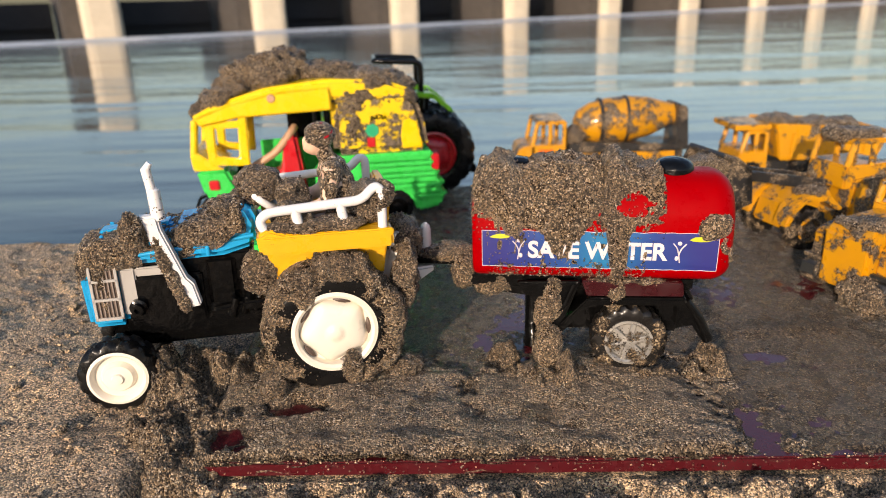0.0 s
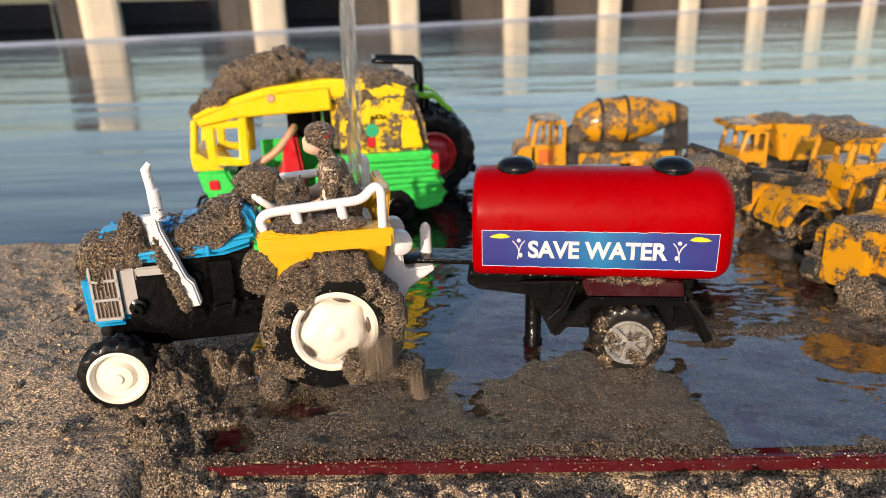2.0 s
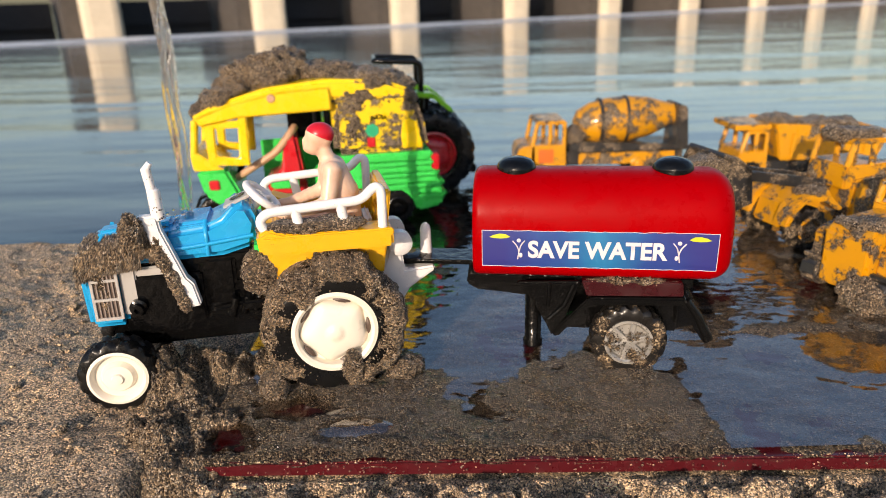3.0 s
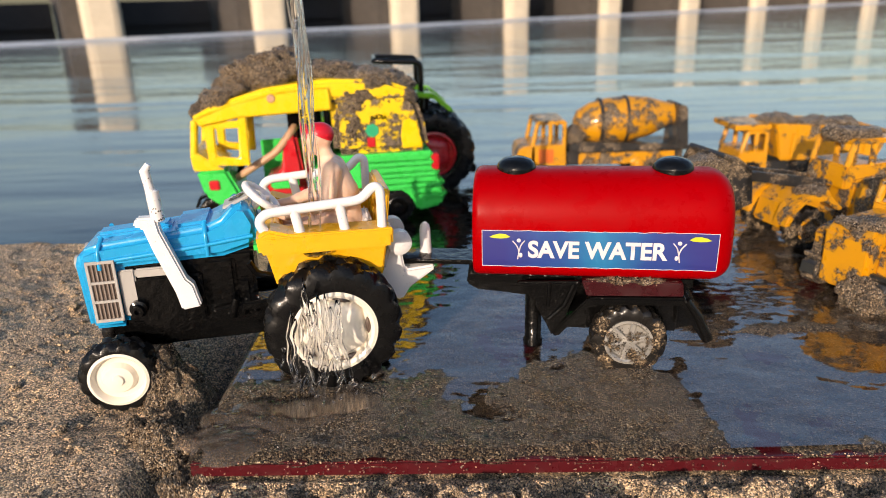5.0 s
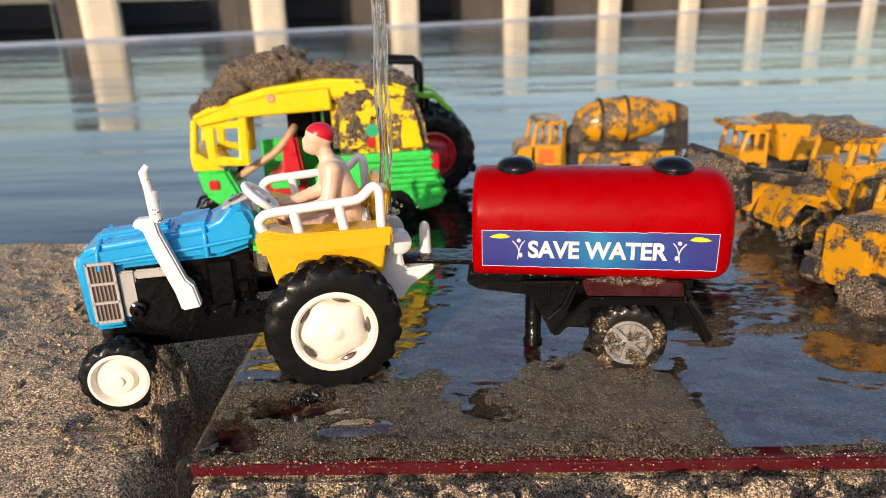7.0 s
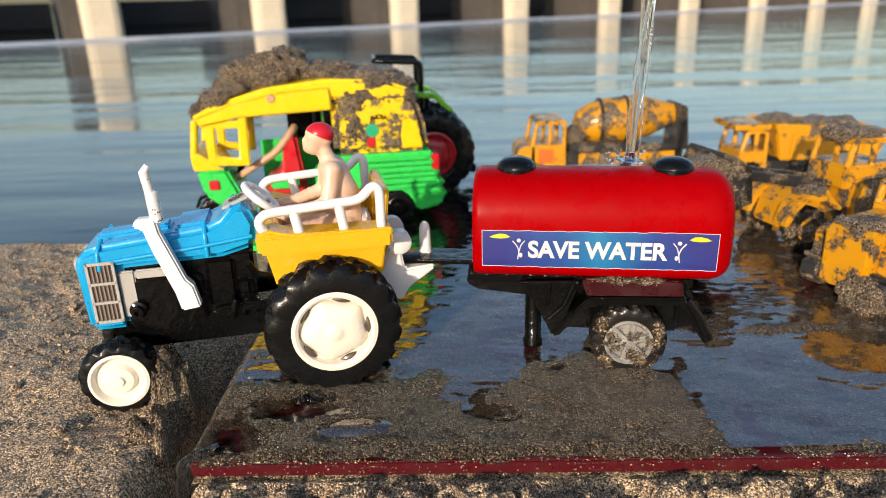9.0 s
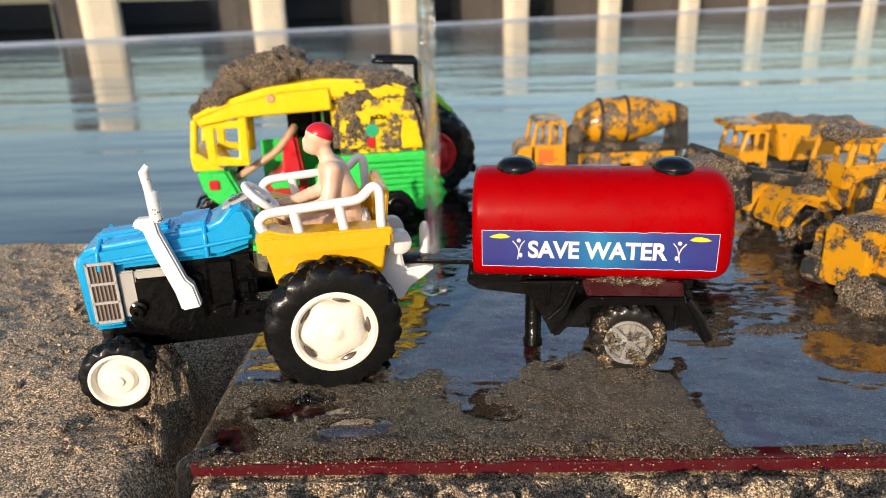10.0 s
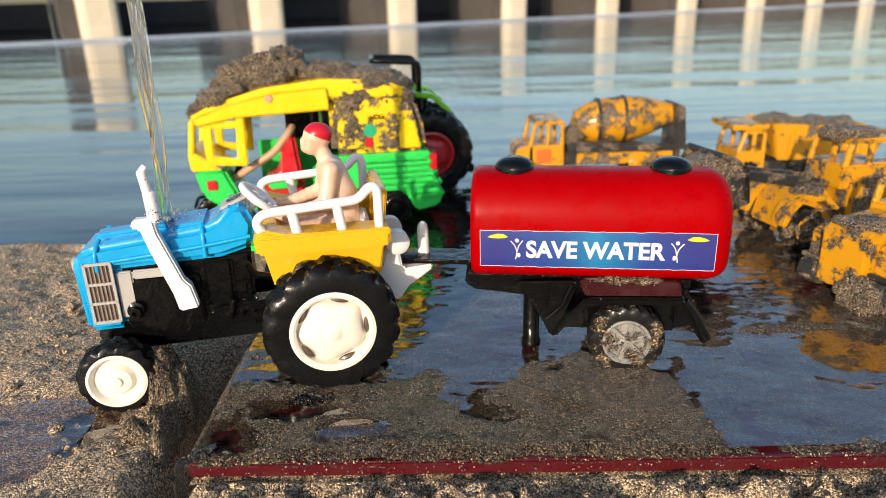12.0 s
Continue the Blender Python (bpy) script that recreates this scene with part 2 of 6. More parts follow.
def thing(name, m, label, category, group="", kind=""):
    ob = new(name)
    ob.empty_display_size = 0.01
    ob.matrix_basis = m
    return tagged(ob, label, category, group, kind)


def finish(bm, name, material, scale=0.001, angle=38):
    bmesh.ops.transform(bm, matrix=Matrix.Scale(scale, 4), verts=bm.verts)
    bmesh.ops.recalc_face_normals(bm, faces=bm.faces)
    me = bpy.data.meshes.new(name)
    bm.to_mesh(me)
    bm.free()
    me.materials.append(material)
    me.polygons.foreach_set("use_smooth", [True] * len(me.polygons))
    me.set_sharp_from_angle(angle=radians(angle))
    return me


def part(name, bm, material, parent, label="", scale=0.001, angle=38):
    ob = new(name, finish(bm, name, material, scale, angle))
    ob.parent = parent
    return tagged(ob, label)


def bevel_new(bm, verts, size, segments=2):
    if size <= 0:
        return
    vs = set(verts)
    edges = [e for e in {e for v in vs for e in v.link_edges} if e.verts[0] in vs and e.verts[1] in vs and len(e.link_faces) == 2 and e.calc_face_angle(0) > 0.5]
    edges.sort(key=lambda e: tuple(e.verts[0].co + e.verts[1].co))
    bmesh.ops.bevel(bm, geom=edges, offset=size, segments=segments, affect="EDGES", clamp_overlap=True)


def box(bm, xs, ys, zs, bev=0.8, turn=None):
    m = Matrix.Translation(((xs[0] + xs[1]) / 2, (ys[0] + ys[1]) / 2, (zs[0] + zs[1]) / 2))
    if turn is not None:
        m = m @ turn
    m = m @ Matrix.Diagonal((xs[1] - xs[0], ys[1] - ys[0], zs[1] - zs[0], 1))
    v = bmesh.ops.create_cube(bm, size=1, matrix=m)["verts"]
    bevel_new(bm, v, bev)
    return bm


def prism(bm, pts, lo, hi, bev=0.8, axis="y", seg=2):
    """A polygon in the xz plane (axis y), the yz plane (x) or the xy plane (z), pulled from lo to hi."""
    def at(a, b, h):
        return {"y": (a, h, b), "x": (h, a, b), "z": (a, b, h)}[axis]
    low = [bm.verts.new(at(a, b, lo)) for a, b in pts]
    top = [bm.verts.new(at(a, b, hi)) for a, b in pts]
    bm.faces.new(low)
    bm.faces.new(top[::-1])
    for i in range(len(pts)):
        j = (i + 1) % len(pts)
        bm.faces.new((low[j], low[i], top[i], top[j]))
    bm.normal_update()
    bevel_new(bm, low + top, bev, seg)
    return bm


def lathe(bm, prof, centre=(0, 0, 0), axis="y", seg=40):
    """A profile of (radius, height) turned round an axis."""
    rings = []
    for r, h in prof:
        ring = []
        for i in range(seg):
            a = 2 * math.pi * i / seg
            c, s = r * math.cos(a), r * math.sin(a)
            p = {"y": (c, h, s), "z": (c, s, h), "x": (h, c, s)}[axis]
            ring.append(bm.verts.new([p[k] + centre[k] for k in range(3)]))
        rings.append(ring)
    for a, b in zip(rings, rings[1:]):
        for i in range(seg):
            j = (i + 1) % seg
            bm.faces.new((a[i], a[j], b[j], b[i]))
    bm.faces.new(rings[0])
    bm.faces.new(rings[-1][::-1])
    return bm


def tube(bm, pts, r, seg=12):
    """A round bar along a path; r is one radius or one for each point."""
    pts = [Vector(p) for p in pts]
    rs = r if isinstance(r, (list, tuple)) else [r] * len(pts)
    rings = []
    for i, p in enumerate(pts):
        d = (pts[min(i + 1, len(pts) - 1)] - pts[max(i - 1, 0)]).normalized()
        side = d.orthogonal().normalized() if i == 0 else (side - d * side.dot(d)).normalized()
        up = d.cross(side)
        rings.append([bm.verts.new(p + (side * math.cos(2 * math.pi * k / seg) + up * math.sin(2 * math.pi * k / seg)) * rs[i]) for k in range(seg)])
    for a, b in zip(rings, rings[1:]):
        for k in range(seg):
            bm.faces.new((a[k], a[(k + 1) % seg], b[(k + 1) % seg], b[k]))
    bm.faces.new(rings[0][::-1])
    bm.faces.new(rings[-1])
    return bm


def rounded_path(pts, r=4.0, n=5):
    """A polyline with its corners rounded off."""
    pts = [Vector(p) for p in pts]
    out = [pts[0]]
    for a, b, c in zip(pts, pts[1:], pts[2:]):
        p, q = b + (a - b).normalized() * min(r, (a - b).length * 0.45), b + (c - b).normalized() * min(r, (c - b).length * 0.45)
        for i in range(n + 1):
            t = i / n
            out.append(p * (1 - t) ** 2 + b * 2 * t * (1 - t) + q * t * t)
    return out + [pts[-1]]


def ball(bm, c, radii, u=24, v=14):
    m = Matrix.Translation(c) @ Matrix.Diagonal((*radii, 1))
    bmesh.ops.create_uvsphere(bm, u_segments=u, v_segments=v, radius=1, matrix=m)
    return bm


def B():
    return bmesh.new()


def grid_mesh(name, xs, ys, height, material, keep=None):
    """A sheet over the plan lines xs, ys with height(x, y)."""
    X, Y = np.meshgrid(xs, ys)
    Z = height(X.ravel(), Y.ravel())
    co = np.stack([X.ravel(), Y.ravel(), Z], 1).astype(np.float32)
    nx, ny = len(xs), len(ys)
    i = np.arange(nx * ny).reshape(ny, nx)
    q = np.stack([i[:-1, :-1].ravel(), i[:-1, 1:].ravel(), i[1:, 1:].ravel(), i[1:, :-1].ravel()], 1)
    if keep is not None:
        q = q[keep(co[q].mean(1))]
    me = bpy.data.meshes.new(name)
    me.vertices.add(len(co))
    me.vertices.foreach_set("co", co.ravel())
    me.loops.add(q.size)
    me.loops.foreach_set("vertex_index", q.ravel().astype(np.int32))
    me.polygons.add(len(q))
    me.polygons.foreach_set("loop_start", np.arange(0, q.size, 4, dtype=np.int32))
    me.update(calc_edges=True)
    me.polygons.foreach_set("use_smooth", [True] * len(q))
    me.materials.append(material)
    me.validate()
    return me


def crumble(bm, amp, freq, seed, octaves=4):
    """Roughens a closed shape (millimetres) along its normals like packed sand."""
    bm.normal_update()
    vs = list(bm.verts)
    co = np.array([v.co for v in vs]) * freq + seed * 11.7
    d = fbm(co, octaves, 0.55) * amp
    for v, k in zip(vs, d):
        v.co += v.normal * float(k)
    return bm


OCT = [(1, 0, 0), (-1, 0, 0), (0, 1, 0), (0, -1, 0), (0, 0, 1), (0, 0, -1)]
OCT_FACES = [(0, 2, 4), (2, 1, 4), (1, 3, 4), (3, 0, 4), (2, 0, 5), (1, 2, 5), (3, 1, 5), (0, 3, 5)]


def add_grains(bm, points, rnd, lo=0.25, hi=0.55):
    """Loose single grains (millimetres) stuck on at the points."""
    for p in points:
        r = rnd.uniform(lo, hi)
        q = Matrix.Rotation(rnd.uniform(0, 3), 3, Vector((rnd.uniform(-1, 1), rnd.uniform(-1, 1), 1)))
        vs = [bm.verts.new(Vector(p) + q @ (Vector(o) * r * rnd.uniform(0.7, 1.2))) for o in OCT]
        for f in OCT_FACES:
            bm.faces.new([vs[k] for k in f])


def clump(name, place, radii, seed, label, amp=1.2, freq=0.16, sub=4, material=None, bits=0):
    """A lump of sand lying at place (metres); radii in millimetres."""
    bm = B()
    rnd = random.Random(seed)
    bmesh.ops.create_icosphere(bm, subdivisions=sub, radius=1, matrix=Matrix.Diagonal((*radii, 1)))
    for k in range(bits):
        a = rnd.uniform(0, 6.28)
        r = rnd.uniform(0.25, 0.5) * min(radii[0], radii[1])
        bmesh.ops.create_icosphere(bm, subdivisions=3, radius=r, matrix=Matrix.Translation((radii[0] * 0.8 * math.cos(a), radii[1] * 0.8 * math.sin(a), radii[2] * rnd.uniform(-0.3, 0.5))))
    crumble(bm, amp * 1.15, freq * 0.62, seed, 2)
    crumble(bm, amp * 0.75, freq * 1.7, seed + 40, 4)
    crumble(bm, amp * 0.30, freq * 5.0, seed + 80, 3)
    bm.normal_update()
    skin_ = list(bm.verts)
    add_grains(bm, [v.co + v.normal * rnd.uniform(0.0, 0.35) for v in rnd.sample(skin_, min(len(skin_) // 3, 900))], rnd)
    ob = new(name, finish(bm, name, material or SAND, angle=180))
    ob.matrix_basis = pose(*place, rz=rnd.uniform(-30, 30) if radii[0] == radii[1] else 0)
    return tagged(ob, label, "sand")


# ---- the ground, the river and the barrage ----
BOARD_X, BOARD_Y = -0.0985, -0.0610


def board_front(x):
    """y of the board's front edge, which runs a little askew."""
    return BOARD_Y - 0.0259 * (x - BOARD_X)


def shore(x):
    return 0.170 + 0.165 * smooth(-0.24, -0.06, x) + 0.075 * smooth(0.04, 0.16, x) + 0.010 * np.sin(x * 17)


def ground_height(x, y):
    p = np.stack([x, y, np.zeros_like(x)], 1)
    near = np.exp(-((x / 0.7) ** 2 + (y / 0.7) ** 2))
    z = 0.0026 * fbm(p * 22, 3) + near * (0.0013 * fbm(p * 70, 3, 0.5) + 0.0006 * fbm(p * 230, 3, 0.6))
    z += 0.006 * smooth(-0.14, -0.30, x)
    # unseen rise added behind the camera to keep low sky glow out of reflections
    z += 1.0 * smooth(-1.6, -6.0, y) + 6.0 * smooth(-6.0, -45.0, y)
    # under and before the board
    inside = smooth(BOARD_X - 0.004, BOARD_X + 0.002, x) * smooth(-0.004, 0.001, y - board_front(x))
    front = smooth(BOARD_X - 0.015, BOARD_X + 0.01, x) * (1 - smooth(-0.003, 0.001, y - board_front(x)))
    front *= smooth(-0.60, -0.20, y)
    rough = -0.0062 + near * (0.0046 * fbm(p * 120 + 5, 4, 0.6) - 0.0075 * smooth(0.35, 0.05, np.abs(fbm(p * 62 + 3, 2)))) - 0.006 * np.exp(-(((y - board_front(x) + 0.002) / 0.005) ** 2)) * (0.6 + 0.8 * fbm(p * 70 + 2, 2))
    z = z * (1 - front) + (rough + 0.2 * z) * front
    z = z * (1 - inside) + inside * (-0.0085 + 0.12 * z)
    # the washed gully at the board's corner, and the dip under the front wheel
    gully = np.exp(-(((x + 0.1045) / 0.0075) ** 2)) * smooth(-0.095, -0.075, y) * (1 - smooth(-0.01, 0.03, y))
    z -= 0.030 * gully
    z -= 0.004 * np.exp(-(((x + 0.140) / 0.012) ** 2 + ((y + 0.016) / 0.016) ** 2))
    z -= 0.024 * np.exp(-(((x + 0.105) / 0.02) ** 2 + ((y - 0.02) / 0.025) ** 2))
    # the bank falls to the river bed
    s = shore(x)
    off = smooth(0, 0.10, y - s)
    z = z * (1 - off) - off * (0.20 + 0.6 * smooth(0.1, 6.0, y - s))
    return z


def plan_lines(lo, hi, step, far, grow=1.35):
    a = list(np.arange(lo, hi + step / 2, step))
    d, x = step, hi
    while x < far:
        d *= grow
        x += d
        a.append(x)
    d, x = step, lo
    while x > -far:
        d *= grow
        x -= d
        a.insert(0, x)
    return np.array(a)


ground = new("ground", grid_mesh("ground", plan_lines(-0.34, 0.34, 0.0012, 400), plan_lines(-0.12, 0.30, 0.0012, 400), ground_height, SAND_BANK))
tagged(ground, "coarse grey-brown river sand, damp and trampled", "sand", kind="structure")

river = new("water", grid_mesh("water", plan_lines(-6, 10, 0.5, 600), plan_lines(0.1, 12, 0.5, 600), lambda x, y: np.full_like(x, -0.12), RIVER))
tagged(river, "calm grey-blue river with low ripples behind the sand bank", "river", kind="structure")

PIER_STEP = Vector((1.587, 0.920, 0))
PIER_TURN = math.degrees(math.atan2(0.920, 1.587))
PIER_START = Vector((-3.57, 7.46, 0))


def make_pier():
    t = thing("bridge_pier", pose(*PIER_START, 0, 0, PIER_TURN), "pale sunlit concrete barrage pier standing in the river", "pier", "piers of the barrage")
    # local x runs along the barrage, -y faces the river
    part("nose", prism(B(), [(-0.20, 0.0), (-0.14, -0.05), (0.14, -0.05), (0.20, 0.0), (0.20, 0.10), (-0.20, 0.10)], -0.6, 0.60, 0.02, "z"), PALE_STONE, t, "pale plastered nose with sunlight painted into its colour", 1.0)
    # the side's shade is in its dark stone colour, not cast by the sun
    part("pier_side", box(B(), (-0.36, 0.195), (0.104, 2.4), (-0.6, 0.58), 0.02), DARK_STONE, t, "concrete side with its shade painted in as dark colour", 1.0)
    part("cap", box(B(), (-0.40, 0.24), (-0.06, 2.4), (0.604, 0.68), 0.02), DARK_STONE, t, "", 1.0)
    return t


pier = make_pier()
for i in range(-2, 12):
    if i:
        copy_thing(pier, pose(*(PIER_START + PIER_STEP * i), 0, 0, PIER_TURN))
for i in range(-2, 11):
    at = PIER_START + PIER_STEP * (i + 0.5)
    high = 0.26 if i < 1 else 0.56
    g = thing("sluice_gate", pose(*at, 0, 0, PIER_TURN), "dark rusty steel sluice gate between two piers", "gate", "gates of the barrage")
    bm = box(B(), (-0.72, 0.50), (1.2, 1.28), (-0.5, high), 0.01)
    part("gate_leaf", bm, GATE, g, "", 1.0)
    for z in np.arange(0.0, high - 0.05, 0.28):
        part("gate_rib", box(B(), (-0.70, 0.48), (1.13, 1.197), (z - 0.03, z + 0.03), 0.008), GATE, g, "", 1.0)

# the churned white line along the foot of the barrage
bm = B()
rnd = random.Random(5)
n = 260
rows_ = []
for i in range(n + 1):
    k = -3 + 15 * i / n
    c = PIER_START + PIER_STEP * k
    nrm = Vector((PIER_STEP.y, -PIER_STEP.x, 0)).normalized()
    w = 0.16 + 0.10 * float(fbm([[k * 3.1, 0, 0]], 3)[0])
    mid = 0.62 + 0.10 * float(fbm([[k * 1.7, 4, 0]], 3)[0])
    rows_.append([bm.verts.new(c + nrm * (mid + w * s) + Vector((0, 0, h))) for s, h in ((-1, -0.125), (-0.5, -0.108), (0, -0.100), (0.5, -0.108), (1, -0.125))])
for a, b in zip(rows_, rows_[1:]):
    for j in range(4):
        bm.faces.new((a[j], a[j + 1], b[j + 1], b[j]))
foam = new("foam_line", finish(bm, "foam_line", FOAM, 1.0))
tagged(foam, "white line of foam along the foot of the barrage", "foam", kind="stuff")

# ---- the board with its layer of sand and the puddle ----
bm = box(B(), (BOARD_X * 1000, 520), (BOARD_Y * 1000, 330), (-6.0, 0), 0.7)
for v in bm.verts:
    if v.co.x < BOARD_X * 1000 + 8 and v.co.y < -60:
        v.co.x += 2.5
        v.co.y += 1.2
    if v.co.y < 0:
        v.co.y += (board_front(v.co.x / 1000) - BOARD_Y) * 1000
board = new("board", finish(bm, "board", BOARD))
tagged(board, "dark red painted board lying flat on the sand", "board")


def layer_height(x, y):
    p = np.stack([x, y, np.zeros_like(x)], 1)
    z = 0.0008 + 0.0008 * fbm(p * 24 + 3, 3) + 0.0004 * fbm(p * 110, 3) + 0.00045 * fbm(p * 420, 2)
    # a bar of sand stands out of the water before the toys, with one inlet
    wander = 0.005 * fbm(p * 45, 3)
    under = smooth(0.028, 0.042, x) * (1 - smooth(0.088, 0.104, x))
    ahead = 1 - smooth(-0.014, 0.004, y - 0.020 * under + wander)
    ahead *= 1 - smooth(0.092, 0.108, x + 0.25 * (y + 0.03) + wander)
    ahead *= 1 - np.exp(-(((x - 0.010 + wander) / 0.013) ** 2)) * smooth(-0.050, -0.036, y + wander)
    z += 0.0021 * ahead
    z += 0.0011 * np.exp(-(((y - board_front(x) - 0.007) / 0.005) ** 2)) * (0.6 + fbm(p * 60 + 9, 2))
    warp, warp2 = fbm(p * 150 + 1, 3), fbm(p * 130 + 8, 3)
    for cx, cy, sx, sy, d in ((-0.062, -0.027, 0.016, 0.006, 0.0040), (-0.086, -0.047, 0.010, 0.011, 0.0038), (0.030, 0.03, 0.03, 0.03, 0.0010), (0.145, 0.006, 0.010, 0.005, 0.0016)):
        z -= d * np.exp(-(((x - cx + 0.25 * sx * warp) / sx) ** 2 + ((y - cy + 0.3 * sy * warp2) / sy) ** 2))
    z += 0.0020 * np.exp(-(((x - 0.165) / 0.03) ** 2 + ((y - 0.030) / 0.006) ** 2))
    z = np.maximum(z, -0.0005)
    edge = smooth(BOARD_X - 0.001, BOARD_X + 0.006, x) * smooth(-0.001, 0.005, y - board_front(x) + 0.002 * fbm(p * 90, 2))
    return z * edge - 0.0016 * (1 - edge)


layer = new("sand_layer", grid_mesh("sand_layer", np.concatenate([np.arange(BOARD_X + 0.0008, 0.20, 0.0009), np.arange(0.20, 0.42, 0.002)]), np.concatenate([np.arange(BOARD_Y - 0.014, 0.06, 0.0009), np.arange(0.06, 0.326, 0.0018)]), layer_height, SAND_WET, lambda c: c[:, 1] > board_front(c[:, 0]) + 0.001))
tagged(layer, "thin uneven layer of wet grey sand on the red board", "sand", kind="stuff")

def blanket_height(x, y):
    p = np.stack([x, y, np.zeros_like(x)], 1)
    under = layer_height(x, y)
    z = under + 0.0011 + 0.0013 * fbm(p * 34 + 6, 3) + 0.0006 * fbm(p * 150 + 2, 3)
    out = smooth(0.10, 0.17, x + 0.02 * fbm(p * 30, 2)) + smooth(0.0, 0.04, y + 0.015 * fbm(p * 40 + 1, 2)) + 1 - smooth(0.0003, 0.0010, under)
    return z - 0.004 * np.clip(out, 0, 1)


blanket = new("sand_blanket", grid_mesh("sand_blanket", np.arange(BOARD_X + 0.002, 0.19, 0.0010), np.arange(BOARD_Y - 0.010, 0.05, 0.0010), blanket_height, SAND, lambda c: c[:, 1] > board_front(c[:, 0]) + 0.0012))
tagged(blanket, "loose damp sand strewn over the board before the rinse", "sand", kind="stuff")

puddle = new("puddle", grid_mesh("puddle", np.arange(BOARD_X + 0.004, 0.44, 0.006), np.arange(BOARD_Y - 0.010, 0.325, 0.003), lambda x, y: 0.00012 * fbm(np.stack([x, y, 0 * x], 1) * 45, 2), FILM, lambda c: c[:, 1] > board_front(c[:, 0]) + 0.005))
puddle.visible_shadow = False
blister = new("water_patch", grid_mesh("water_patch", np.arange(-0.055, -0.016, 0.0008), np.arange(-0.054, -0.033, 0.0008), lambda x, y: layer_height(x, y) * 0.3 + 0.0044 - 0.0030 * (np.hypot((x + 0.036) / 0.016, (y + 0.0435) / 0.0065) ** 3), FILM, lambda c: np.hypot((c[:, 0] + 0.036) / 0.016, (c[:, 1] + 0.0435) / 0.0065) < 1.02))
blister.visible_shadow = False
tagged(blister, "shallow oval pool of water standing on the sand", "water", kind="stuff")
tagged(puddle, "clear shallow rinse water pooling on the board", "water", kind="stuff")

flow = new("runoff", grid_mesh("runoff", np.arange(-0.215, -0.128, 0.0015), np.arange(-0.078, 0.002, 0.0015), lambda x, y: 0.0011 + 0.45 * ground_height(x, y) - 0.004 * smooth(0.55, 1.0, np.hypot((x + 0.170) / 0.044, (y + 0.038) / 0.040)), FILM))
flow.visible_shadow = False
tagged(flow, "thin sheet of rinse water running over the sand bank", "water", kind="stuff")


# ---- wheels ----
def tyre_mesh(bm, c, r, w, lugs=14, lug_h=2.2, seg=112, bore=0.57):
    """A tyre with slanting lugs moulded into the tread on both shoulders."""
    h, k = w / 2, r - lug_h
    prof = [(0.57, -0.1, 0), (0.58, -0.9, 0), (0.61, -0.97, 0), (0.68, -1, 0), (0.86, -0.98, 0.1), (0.95, -0.88, 0.8), (0.985, -0.7, 1), (1, -0.45, 1), (1, -0.2, 1), (1, -0.05, 0.7),
            (1, 0.05, 0.7), (1, 0.2, 1), (1, 0.45, 1), (0.985, 0.7, 1), (0.95, 0.88, 0.8), (0.86, 0.98, 0.1), (0.68, 1, 0), (0.61, 0.97, 0), (0.58, 0.9, 0), (0.57, 0.1, 0)]
    prof = [(max(f, bore + (0.0 if i in (0, len(prof) - 1) else 0.01 if f < 0.6 else 0.04 if f < 0.65 else 0.09)) if f < 0.8 else f, y, tr) for i, (f, y, tr) in enumerate(prof)]
    rings = []
    for f, y, tread in prof:
        ring = []
        for i in range(seg):
            a = 2 * math.pi * i / seg
            u = (a * lugs / (2 * math.pi) + (0.5 if y > 0 else 0) + abs(y) * 0.75) % 1.0
            bump = max(0.0, min(1.0, (0.30 - abs(u - 0.5)) / 0.09))
            rr = k * f + lug_h * tread * bump
            ring.append(bm.verts.new((c[0] + rr * math.cos(a), c[1] + y * h, c[2] + rr * math.sin(a))))
        rings.append(ring)
    for a, b in zip(rings, rings[1:]):
        for i in range(seg):
            j = (i + 1) % seg
            bm.faces.new((a[i], a[j], b[j], b[i]))
    bm.faces.new(rings[0])
    bm.faces.new(rings[-1][::-1])
    return bm


def rear_rim(bm, c, r, depth, out):
    """Deep dish with a raised five-cornered centre."""
    lathe(bm, [(r * 0.90, out * -3), (r * 1.03, out * -2.5), (r * 1.05, out * 0.6), (r * 0.96, out * 1.0), (r * 0.89, out * 0.2), (r * 0.84, -out * depth), (r * 0.5, -out * depth * 1.02), (r * 0.48, -out * (depth + 1.5)), (r * 0.9, -out * (depth + 1.5))], c, "y", 48)
    rings = []
    for f, h, lobe in ((0.87, -depth * 0.98, 0.13), (0.84, -depth * 0.5, 0.13), (0.74, -0.1, 0.13), (0.62, 0.8, 0.12), (0.46, 1.4, 0.08), (0.30, 1.7, 0.02), (0.20, 1.8, 0), (0.15, 2.5, 0), (0.02, 2.7, 0)):
        ring = []
        for i in range(60):
            a = 2 * math.pi * i / 60
            q = r * f * (1 - lobe * 0.5 + lobe * 0.5 * (math.cos(5 * a + 0.6) + 0.18 * math.cos(10 * a + 1.2)))
            ring.append(bm.verts.new((c[0] + q * math.cos(a), c[1] + out * h, c[2] + q * math.sin(a))))
        rings.append(ring)
    for a, b in zip(rings, rings[1:]):
        for i in range(60):
            bm.faces.new((a[i], a[(i + 1) % 60], b[(i + 1) % 60], b[i]))
    bm.faces.new(rings[-1])
    return bm


